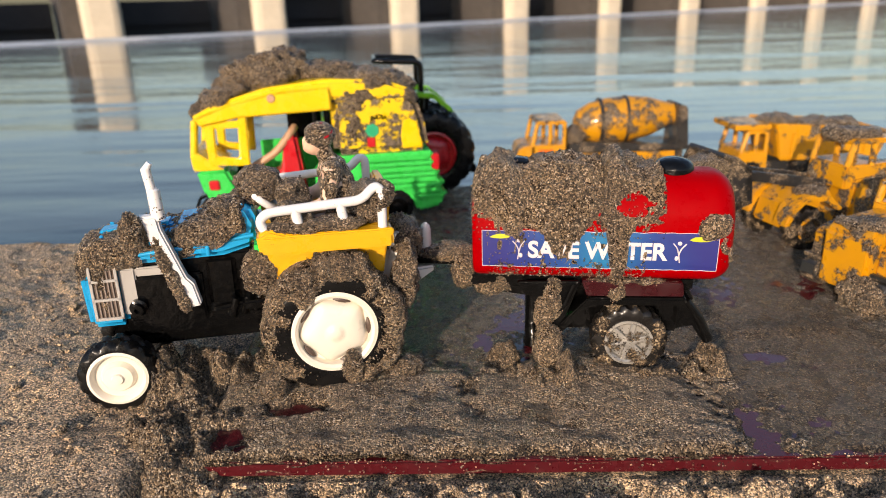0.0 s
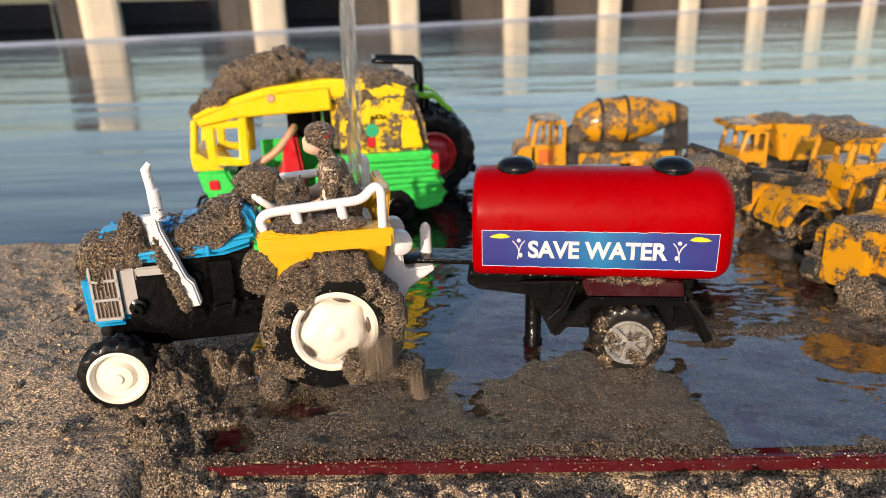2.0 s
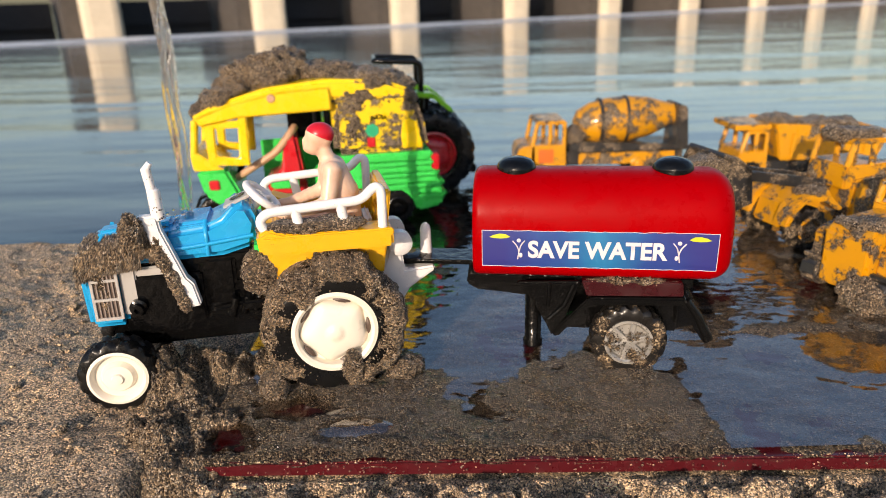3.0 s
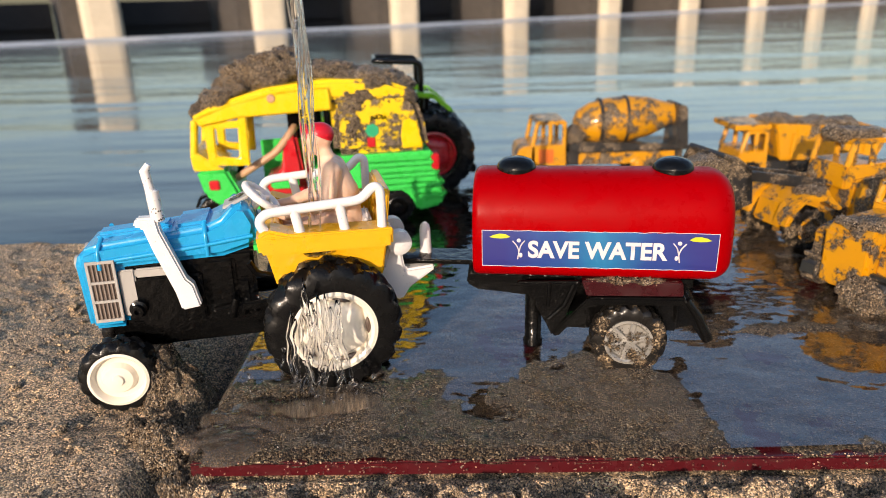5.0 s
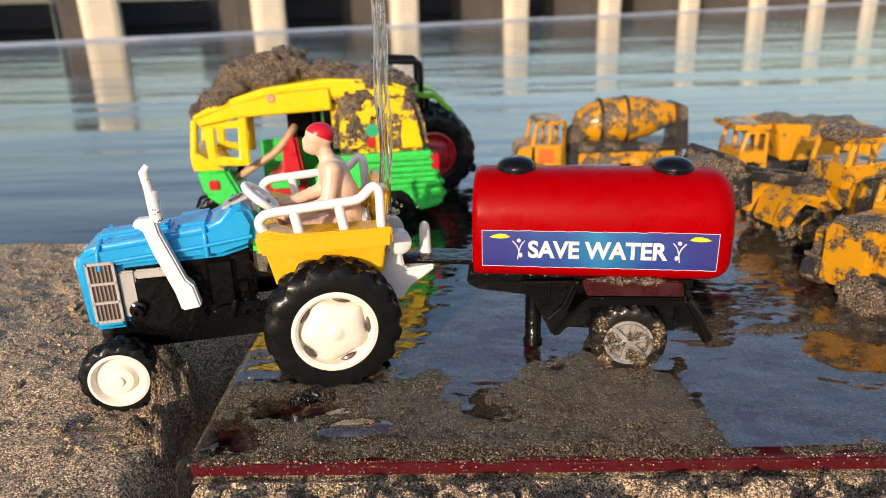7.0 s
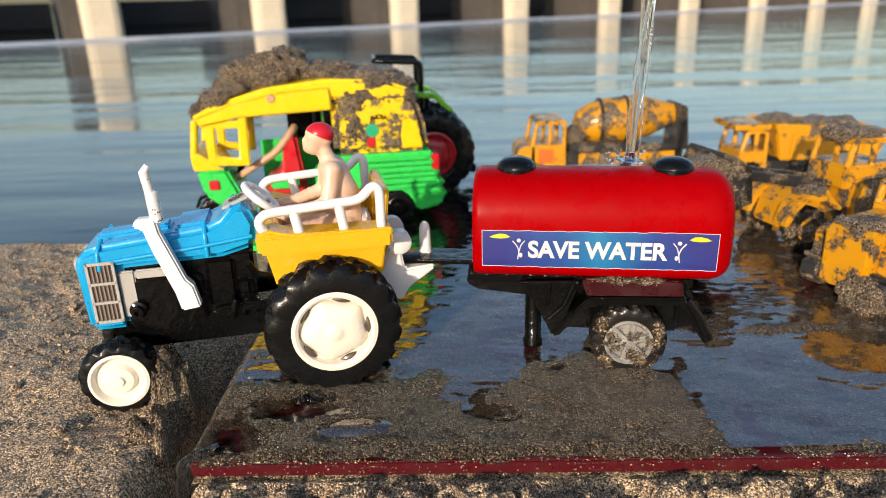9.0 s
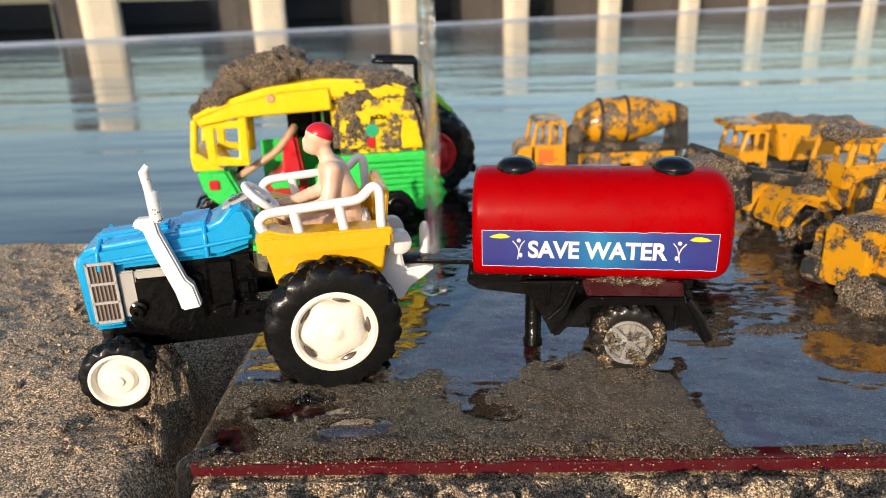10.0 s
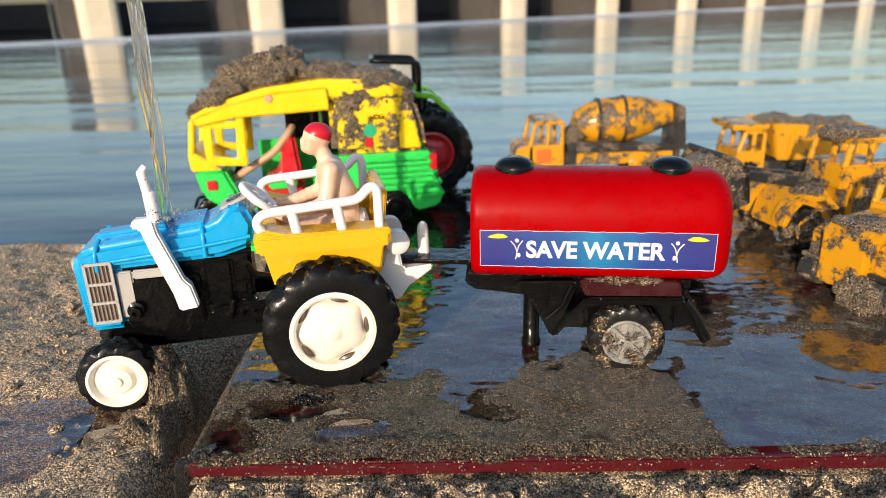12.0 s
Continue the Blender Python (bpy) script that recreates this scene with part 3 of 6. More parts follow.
def front_rim(bm, c, r, depth, out):
    lathe(bm, [(r * 0.9, out * -3), (r * 1.04, out * -2), (r * 1.05, out * 0.5), (r * 0.95, out * 0.8), (r * 0.88, 0), (r * 0.82, -out * depth), (r * 0.62, -out * depth), (r * 0.56, -out * depth * 0.3), (r * 0.50, out * 0.5), (r * 0.22, out * 0.9), (r * 0.18, out * 1.8), (0.2, out * 2.0)], c, "y", 44)
    return bm


def spoke_rim(bm, c, r, out):
    lathe(bm, [(r * 0.86, out * -2), (r, out * -2), (r * 1.02, out * 0.8), (r * 0.92, out * 0.9), (r * 0.84, out * 0.1), (r * 0.82, -out * 1.8), (r * 0.2, -out * 1.8)], c, "y", 36)
    lathe(bm, [(r * 0.30, -out * 1.0), (r * 0.30, out * 0.5), (r * 0.18, out * 0.8), (0.1, out * 0.8)], c, "y", 18)
    for i in range(6):
        a = 2 * math.pi * i / 6 + 0.3
        m = Matrix.Translation(c) @ Matrix.Rotation(-a, 4, "Y") @ Matrix.Translation((r * 0.55, -out * 0.3, 0)) @ Matrix.Diagonal((r * 0.68, 1.4, r * 0.22, 1))
        bevel_new(bm, bmesh.ops.create_cube(bm, size=1, matrix=m)["verts"], 0.3, 1)
    return bm


# ---- the blue toy tractor ----
TRACTOR_AT = (-0.0567, 0.0223)
TRACTOR_TURN = 192


def make_tractor():
    t = thing("toy_tractor", pose(*TRACTOR_AT, 0, 0, 0, TRACTOR_TURN), "blue and yellow plastic toy tractor with cream wheels, sandy and wet", "toy tractor")
    # rear wheels
    for s in (1, -1):
        c = (-3, s * 28, 29.2)
        w = part("rear_wheel", tyre_mesh(B(), c, 29.2, 19, 16, 1.9), RUBBER, t, "black lugged rubber tyre")
        part("rim", rear_rim(B(), (c[0], s * 37, c[2]), 17.2, 4.5, s), CREAM, w, "cream dished rim")
        # brown-black arcs drawn in for the shade inside the rim's slots
        for a0 in (105, 178, 250, 322, 34):
            arc = [(c[0] + 14.3 * math.cos(radians(a0 + k)), s * 36.6 - s * (1.6 if a0 != 105 else 0.8), c[2] + 14.3 * math.sin(radians(a0 + k))) for k in range(-15, 16, 5)]
            part("rim_slot_shade", tube(B(), arc, [0.2, 0.8, 1.2, 1.3, 1.2, 0.8, 0.2], 8), GRILLE, w)
        part("axle", tube(B(), [(-3, s * 17, 29), (-3, s * 30, 29)], 6), BLACK, w)
    for s in (1, -1):
        c = (86.5, s * 20.5, 13.6)
        w = part("front_wheel", tyre_mesh(B(), c, 16.2, 12, 15, 1.2, 112, 0.69), RUBBER, t, "small black treaded tyre")
        part("rim", front_rim(B(), (c[0], s * 26.2, c[2]), 11.4, 1.8, s), CREAM, w, "cream dished rim")
    part("front_axle", tube(B(), [(86, -20, 14), (86, 20, 14)], 3), BLACK, t)
    # hood with raised rib and cowl
    bm = B()
    prism(bm, [(97, 31), (98, 60), (96, 66), (88, 68.5), (60, 71), (46, 72.5), (40, 75), (33, 81), (28, 80), (24.5, 72), (27, 62), (40, 58.5), (82.5, 57.5), (81, 31)], -14, 14, 2.6, seg=3)
    hood = part("hood", bm, BLUE, t, "glossy blue hood", angle=50)
    for x0, x1, y0, y1, z in ((60, 90, -5, 5, 70.3), (44, 58, -11, 11, 72.3)):
        part("hood_ridge", box(B(), (x0, x1), (y0, y1), (z - 2.2, z + 1.6), 1.3, Matrix.Rotation(radians(4.5), 4, "Y")), BLUE, hood)
    for s in (1, -1):
        part("hood_band", tube(B(), rounded_path([(90, s * 13.6, 61), (60, s * 14.3, 63.5), (44, s * 14.4, 65), (27, s * 13.8, 67)], 6), 1.0), BLUE, hood)
        part("hood_strap", tube(B(), rounded_path([(88.5, s * 14.3, 58), (88.5, s * 14.0, 66), (87, s * 9, 70)], 4), 0.9), BLUE, hood)
        part("hood_strap", tube(B(), rounded_path([(46, s * 14.4, 60), (46, s * 14.2, 70), (46, s * 9, 73.4)], 4), 1.0), BLUE, hood)
        part("headlamp", lathe(B(), [(3.4, 0), (3.4, 1.2), (2.6, 1.6), (0.1, 1.4)], (97.2, s * 8, 60), "x", 20), GREY, hood)
    part("dial_plate", box(B(), (27, 39), (-6, 6), (79.2, 80.4), 0.3, Matrix.Rotation(radians(22), 4, "Y")), GREY, hood, "printed grey dial plate")
    for i in range(6):
        a = math.pi * i / 6
        part("dial_mark", box(B(), (29.5, 36.5), (-0.35, 0.35), (80.6, 80.8), 0, Matrix.Rotation(radians(22), 4, "Y") @ Matrix.Rotation(a, 4, "Z")), BLACK, hood)
    # side grilles
    for s in (1, -1):
        y0, y1 = sorted((s * 14.05, s * 14.9))
        g = part("grille", box(B(), (82.8, 93.6), (y0 - 0.0, y1 - (0.45 if s > 0 else 0)), (35.5, 61.5), 0.2), GRILLE, hood, "brown slatted grille in a grey frame")
        for x0, x1, z0, z1 in ((82.6, 83.8, 35, 62), (92.6, 93.8, 35, 62), (82.6, 93.8, 35, 36.3), (82.6, 93.8, 60.7, 62), (82.6, 93.8, 43.6, 44.8), (82.6, 93.8, 52.0, 53.2)):
            part("grille_bar", box(B(), (x0, x1), (y0 + 0.2, y1 + 0.25), (z0, z1), 0.15), GREY, hood)
        for i in range(5):
            x = 85.1 + i * 1.55
            part("grille_slat", box(B(), (x - 0.32, x + 0.32), (y0 + 0.15, y1 + 0.1), (36, 61), 0.1), SLAT, hood)
    # engine and chassis
    bm = B()
    box(bm, (28, 84), (-11, 11), (24, 60), 1.5)
    box(bm, (50, 81), (11, 13), (30, 52), 0.8)
    box(bm, (36, 48), (10.5, 13.5), (36, 58), 2)
    box(bm, (30, 36), (10, 13), (30, 48), 1.5)
    part("engine_block", bm, BLACK, t, "wet black engine block")
    part("engine_panel", box(B(), (76, 82.6), (11.2, 13.4), (36, 56.5), 0.6), GREY, t, "pale grey side panel")
    part("engine_panel", box(B(), (58, 76), (11.2, 13.3), (52.6, 56.5), 0.6), GREY, t)
    part("oil_filter", lathe(B(), [(3.6, 12), (3.6, 15.5), (2.4, 16), (2.4, 18.5), (1.2, 18.6), (1.0, 16.8), (0.1, 16.8)], (76.5, 0, 39.5), "y", 22), BLACK, t)
    for i in range(3):
        part("injector", tube(B(), [(42 - 5 * i, 12, 32 + i), (39 - 5 * i, 17, 33 + i), (37 - 5 * i, 16, 40)], 1.7), BLACK, t)
    bm = B()
    box(bm, (-22, 90), (-8, 8), (18, 34), 2)
    prism(bm, [(18, 30), (48, 27), (48, 36), (18, 40)], 8, 16, 1.2)
    prism(bm, [(18, 30), (48, 27), (48, 36), (18, 40)], -16, -8, 1.2)
    part("chassis", bm, BLACK, t, "black chassis")
    part("step", box(B(), (20, 34), (10, 21), (36, 40), 1), BLACK, t)
    part("lever", tube(B(), rounded_path([(20, 14, 48), (27, 15, 50), (30, 16, 56)], 2), 1.5), BLACK, t)
    # white air stack
    st = part("exhaust_box", prism(B(), [(70.5, 80), (72, 76.5), (68.5, 76), (66, 66), (60, 47), (58.5, 39), (50.5, 40), (52.5, 50), (55.0, 53), (62.0, 74), (62.8, 80)], 15, 20.5, 0.8), WHITE, t, "white moulded exhaust box")
    part("exhaust_pipe", tube(B(), [(62.5, 17.5, 78), (63.0, 17.5, 90), (63.6, 17.5, 90.6), (64.5, 17.5, 98.4), (62.6, 17.5, 101.0)], [2.7, 2.5, 1.9, 1.9, 1.2]), WHITE_SPECKED, st, "white pipe flecked with sand")
    # yellow tub between the fenders
    bm = B()
    prism(bm, [(18.5, 46), (22, 72), (18, 74), (15, 72), (14, 50), (-24, 50), (-27, 84), (-31.5, 84), (-27, 46)], -19, 19, 0.9)
    tub = part("tub", bm, YELLOW, t, "yellow driver's tub")
    for s in (1, -1):
        y0, y1 = sorted((s * 19.0, s * 21.5))
        part("tub_side", prism(B(), [(19, 46), (22.5, 63), (-29, 63), (-26, 46)], y0, y1, 0.7), YELLOW, tub)
        y0, y1 = sorted((s * 19.3, s * 33))
        part("fender", prism(B(), [(24, 64), (25, 72), (20, 74.5), (12, 72), (-30, 71), (-30, 63.3), (10, 63.3)], y0, y1, 1.2), YELLOW, tub, "wet yellow fender")
        part("fender_lip", box(B(), (-30, 22), (y1 - 0.6 if s > 0 else y0 - 1.0, y1 + 1.0 if s > 0 else y0 + 0.6), (68.5, 71.6), 0.6), YELLOW, tub)
        # rails
        y = s * 29
        rail = part("side_rail", tube(B(), rounded_path([(20, y, 71), (23.5, y, 77), (20, y, 80.5), (-18, y, 83.0), (-23, y, 88.5), (-26, y, 87), (-26, y, 71)], 3.4), 2.0), WHITE, t, "white plastic hand rail")
        for x, top in ((9, 81), (-9, 82.6)):
            part("post", tube(B(), [(x, y, top), (x - 2, y, 69)], 2.1), WHITE, rail)
    part("seat_floor", box(B(), (-24, 14), (-18, 18), (48, 55), 1), YELLOW, t)
    part("seat", prism(B(), [(-4, 55), (-5, 60), (-19, 60), (-21, 70), (-24, 70), (-23.5, 55)], -10, 10, 1.5), WHITE, t, "white driver's seat")
    part("floor_plate", box(B(), (15, 27), (-20, 20), (60.5, 65.5), 1.4), RICK_GREEN, t, "green foot plate")
    # steering wheel, leaning to the driver
    bm = B()
    m = Matrix.Translation((22.5, 0, 80)) @ Matrix.Rotation(radians(-42), 4, "Y")
    ring = [m @ Vector((8.2 * math.cos(a), 8.2 * math.sin(a), 0)) for a in np.linspace(0, 2 * math.pi, 33)]
    tube(bm, ring, 1.7, 10)
    for a in (0, 2.1, 4.2):
        tube(bm, [m @ Vector((0, 0, -0.5)), m @ Vector((8 * math.cos(a), 8 * math.sin(a), 0))], 1.2, 8)
    tube(bm, [m @ Vector((0, 0, 0.8)), m @ Vector((0, 0, -12))], [2.2, 1.6], 12)
    part("steering_wheel", bm, WHITE, t, "white steering wheel")
    # white rear hitch
    bm = B()
    prism(bm, [(-22, 34), (-30, 30), (-36, 28), (-40, 34), (-52, 42), (-52, 44), (-38, 43), (-36, 56), (-31, 56), (-28, 46), (-22, 46)], -10, 10, 1.2)
    for s in (1, -1):
        lathe(bm, [(5.5, s * 8), (5.5, s * 13), (4, s * 14), (0.1, s * 14)], (-35.5, 0, 57), "y", 22)
    part("hitch_bracket", bm, WHITE, t, "white plastic hitch bracket")
    part("hitch_pin", tube(B(), [(-50, 0, 42), (-50, 0, 46), (-49.6, 0, 46.2), (-49.4, 0, 58), (-49.4, 0, 60.5), (-49.4, 0, 61.8)], [3.4, 3.4, 2.9, 2.6, 2.1, 0.8], 16), WHITE, t, "white hitch pin")
    return t


tractor = make_tractor()


# ---- the driver doll: one plain mesh ----
def capsules(bm, bones):
    for (a, b, ra, rb) in bones:
        a, b = Vector(a), Vector(b)
        n = 7
        for i in range(n):
            k = i / (n - 1)
            r = ra * (1 - k) + rb * k
            ball(bm, a.lerp(b, k), (r, r, r), 18, 12)
    return bm


DOLL_BONES = [((-13, 0, 66), (-12, 0, 79), 8.2, 8.4), ((-12, 3.5, 80), (-9.5, 4, 89), 7.6, 6.6), ((-12, -3.5, 80), (-9.5, -4, 89), 7.6, 6.6),
              ((-8, 0, 93), (-6, 0, 99), 3.9, 3.4), ((-3.6, 0, 104.0), (-6.0, 0, 104.8), 4.9, 5.2),
              ((0.2, 0, 100.2), (-2.2, 0, 100.6), 2.5, 4.0), ((1.7, 0, 102.4), (1.2, 0, 103.4), 1.1, 1.4)]
for s_ in (1, -1):
    DOLL_BONES += [((-8.5, s_ * 10, 91.5), (-5.5, s_ * 13.5, 78), 4.3, 3.4), ((-5.5, s_ * 13.5, 78), (12, s_ * 10, 73.5), 3.5, 2.4), ((12, s_ * 10, 73.5), (17, s_ * 8.5, 74), 2.6, 2.0),
                   ((-12, s_ * 6, 65), (12, s_ * 8, 64.5), 6.0, 4.4), ((12, s_ * 8, 64), (15, s_ * 8, 56), 4.0, 3.0)]


def make_doll():
    bm = capsules(B(), DOLL_BONES)
    ball(bm, (-5.2, 0, 105.6), (6.3, 5.7, 5.2), 24, 14)
    me = finish(bm, "toy_driver_doll", DOLL, angle=180)
    ob = new("toy_driver_doll", me)
    ob.matrix_basis = pose(*TRACTOR_AT, 0, 0, 0, TRACTOR_TURN)
    rem = ob.modifiers.new("fuse", "REMESH")
    rem.mode, rem.voxel_size, rem.use_smooth_shade = "VOXEL", 0.0006, True
    sm = ob.modifiers.new("soften", "SMOOTH")
    sm.factor, sm.iterations = 0.6, 7
    return tagged(ob, "flesh-pink plastic doll with a red cap, seated on the tractor", "doll")


doll = make_doll()

# ---- the red tank trailer ----
TRAILER_AT = (0.068, 0.019)
TRAILER_TURN = -8.5


def tank_section(f, grow=0.0):
    """Point of the tank's cross-section at angle f (0 towards the camera, 90 degrees on top)."""
    c, s = math.cos(f), math.sin(f)
    n, h = (2.5, 28.2) if s > 0 else (5.0, 17.2)
    e = 2 / n
    y = -20.8 * math.copysign(abs(c) ** e, c)
    z = 60 + h * math.copysign(abs(s) ** e, s)
    if grow:
        k = 1 + grow / math.hypot(y, z - 60)
        y, z = y * k, 60 + (z - 60) * k
    return y, z


def tank_ring(x):
    """Shrink of the section towards the rounded ends."""
    if x < 0:
        e, deep = max(0.0, -50.0 - x) / 3.0, 0.09
    else:
        e, deep = max(0.0, x - 45.5) / 10.0, 0.34
    return 1 - deep * (1 - math.sqrt(max(0.0, 1 - min(1, e) ** 2)))


def tank_front(z):
    """y of the tank's camera side at height z."""
    n, h = (2.5, 28.2) if z > 60 else (5.0, 17.2)
    return -20.8 * (1 - min(1, abs(z - 60) / h) ** n) ** (1 / n)


def text_mesh(words, size, bold=0.02):
    cu = bpy.data.curves.new("words", "FONT")
    cu.body, cu.size, cu.align_x, cu.align_y, cu.offset, cu.extrude = words, size, "CENTER", "CENTER", bold * size, 0.0
    ob = new("words", cu)
    me = bpy.data.meshes.new_from_object(ob.evaluated_get(bpy.context.evaluated_depsgraph_get()))
    bpy.data.objects.remove(ob)
    return me


def make_trailer():
    t = thing("tank_trailer", pose(*TRAILER_AT, 0, 0, 0, TRAILER_TURN), "glossy red water-tank trailer with a blue sticker on a black chassis", "toy trailer")
    bm = B()
    xs = [-53, -52.9, -52.5, -51.8, -50.8, -49.8, -47] + list(np.linspace(-42, 47, 12)) + [48.5, 50, 51.5, 53, 54, 54.8, 55.3, 55.5]
    rings = []
    N = 72
    for x in xs:
        k = tank_ring(x)
        ring = []
        for i in range(N):
            y, z = tank_section(2 * math.pi * i / N)
            ring.append(bm.verts.new((x, y * k, 62 + (z - 62) * k)))
        rings.append(ring)
    for a, b in zip(rings, rings[1:]):
        for i in range(N):
            bm.faces.new((a[i], a[(i + 1) % N], b[(i + 1) % N], b[i]))
    bm.faces.new(rings[0])
    bm.faces.new(rings[-1][::-1])
    tank = part("tank", bm, RED_TANK, t, "glossy red plastic tank", angle=60)
    for x in (-35, 31.5):
        part("filler_cap", lathe(B(), [(8.6, 86), (8.6, 88.6), (8.0, 90.2), (6.4, 91.8), (3.6, 92.8), (0.1, 93.1)], (x, 0, 0), "z", 32), BLACK, tank, "domed black filler cap")
    # sticker: a thin sheet that follows the tank's side
    bm = B()
    zs = np.linspace(49.4, 65.8, 9)
    cols = np.linspace(-48.6, 48.4, 50)
    rnd = random.Random(3)
    grid = []
    for j, z in enumerate(zs):
        row = []
        for x in cols:
            zz = z + (rnd.uniform(-0.35, 0.15) if j in (0, len(zs) - 1) else 0)
            row.append(bm.verts.new((x, tank_front(zz) - 0.12, zz)))
        grid.append(row)
    for a, b in zip(grid, grid[1:]):
        for i in range(len(cols) - 1):
            bm.faces.new((a[i], a[i + 1], b[i + 1], b[i]))
    label = part("sticker", bm, STICKER, tank, "blue sticker with white lettering")
    for z in (49.5, 65.7):
        part("sticker_edge", tube(B(), [(x, tank_front(z) - 0.15, z + rnd.uniform(-0.2, 0.2)) for x in cols], 0.13, 6), LETTER, label)
    for x in (cols[0], cols[-1]):
        part("sticker_edge", tube(B(), [(x, tank_front(z) - 0.15, z) for z in zs], 0.13, 6), LETTER, label)
    me = text_mesh("SAVE WATER", 9.6, 0.034)
    co = np.array([v.co for v in me.vertices])
    wide, tall = co[:, 0].max() - co[:, 0].min(), co[:, 1].max() - co[:, 1].min()
    co[:, 0] = co[:, 0] * 57.5 / wide
    co[:, 1] = (co[:, 1] - (co[:, 1].max() + co[:, 1].min()) / 2) * 7.9 / tall
    for v, (a, b, _) in zip(me.vertices, co):
        z = 57.6 + b
        v.co = Vector((a - 0.6, tank_front(z) - 0.32, z)) * 0.001
    me.materials.append(LETTER)
    o = new("lettering", me)
    o.parent = label
    for cx, mir in ((-33.0, 1), (33.0, -1)):
        bm = B()
        for pts in ([(-2.6, 3.6), (-0.8, 1.6), (0.2, -1), (-0.4, -4.6)], [(2.6, 3.8), (0.9, 1.8), (0.2, -1)]):
            tube(bm, rounded_path([(cx + mir * a, tank_front(57.6 + b) - 0.3, 57.6 + b) for a, b in pts], 1.2), 0.28, 6)
        ball(bm, (cx, tank_front(61) - 0.2, 61.4), (0.9, 0.2, 0.9), 12, 8)
        ball(bm, (cx + mir * 0.9, tank_front(55) - 0.2, 54.8), (0.75, 0.2, 1.1), 12, 8)
        part("drop_emblem", bm, LETTER, label, "small white swirl with a drop")
        bm = B()
        leaf = [(-4.6, -0.2), (-2.6, 1.0), (0, 1.2), (2.6, 0.5), (4.4, -0.4), (2.2, -0.9), (-0.6, -1.0), (-3, -0.8)]
        bm.faces.new([bm.verts.new((cx - mir * 0.0 + (-8.2 if mir > 0 else 8.2) + mir * -a, tank_front(63 + b) - 0.3, 63.2 + b)) for a, b in leaf])
        part("leaf_emblem", bm, LEAF, label, "yellow-green printed leaf")
    # chassis
    bm = B()
    box(bm, (-55, 42), (-12, 12), (36.5, 42.6), 1)
    prism(bm, [(-55.5, 46.5), (-53.5, 46.5), (-53.5, 37), (-30, 36), (-24, 30), (-40, 32), (-52, 33), (-57, 36)], -9, 9, 0.8)
    box(bm, (-86, -53), (-8, 8), (44.6, 46.8), 0.6)
    part("chassis_frame", bm, BLACK, t, "wet black plastic chassis")
    part("drawbar_eye", lathe(B(), [(8, 44.4), (8, 46.9), (7.4, 47.2), (0.1, 47.2)], (-84, 0, 0), "z", 28), BLACK, t)
    for s in (1, -1):
        y0, y1 = sorted((s * 9, s * 22))
        prof = [(-18, 17.5), (-14.5, 23), (-3, 36), (37, 37), (40.6, 31), (46, 24), (49.4, 18), (48.4, 16.2), (46.4, 16.6), (42, 23), (36, 33.6), (-2, 32.6), (-12, 21), (-15.5, 17)]
        f = part("mudguard", prism(B(), prof, y0, y1, 0.7), BLACK, t, "angular black mudguard")
        part("mudguard_top", prism(B(), [(-6, 43.5), (-3.5, 36.4), (36.8, 37.3), (36, 43.5)], y0 + 1.5, y1 - 1.5, 0.5), DARK_RED, f, "dark red ledge over the wheel")
        part("mudguard_flap", tube(B(), [(38, s * 21, 36), (43, s * 21, 29), (48.2, s * 21, 18)], [1.6, 2.1, 2.3], 10), BLACK, f)
        y0, y1 = sorted((s * 17.5, s * 20.5))
        part("bracket_plate", prism(B(), [(-34, 42), (-27.5, 34.6), (-20.5, 22), (-18, 16.5), (-15.2, 18), (-10.6, 30.8), (-6.5, 43)], y0, y1, 0.8), BLACK, t, "wet black bracket plate")
        part("plate_rib", tube(B(), [(-9, s * 20.8, 42), (-13, s * 21.2, 32), (-19.5, s * 20.8, 25)], 1.0, 8), BLACK, t)
        part("plate_rib", tube(B(), [(-19.5, s * 20.6, 42), (-20.0, s * 20.9, 31)], 0.8, 8), BLACK, t)
        c = (15, s * 17.5, 16.2)
        w = part("wheel", tyre_mesh(B(), c, 16.6, 11, 18, 1.2), RUBBER_SANDY, t, "black tyre caked with sand")
        part("rim", spoke_rim(B(), (15, s * 22.8, 16.2), 10.2, s), SILVER, w, "silver six-spoke rim")
    bm = B()
    box(bm, (-16, 38), (-9, 9), (15, 36), 1.2)
    prism(bm, [(36, 36), (44, 21), (36, 19)], -14, 14, 0.8)
    part("under_body", bm, BLACK, t, "dark wet under-body")
    part("stand", lathe(B(), [(4.6, 1.0), (4.6, 3.5), (3.9, 4.5), (3.9, 37)], (-26.5, 2, 0), "z", 20), BLACK, t, "black parking stand")
    part("axle", tube(B(), [(15, -20, 16), (15, 20, 16)], 2.2), BLACK, t)
    return t


trailer = make_trailer()


# ---- the toy auto-rickshaw ----
RICK_AT, RICK_TURN = (-0.025, 0.254), 190


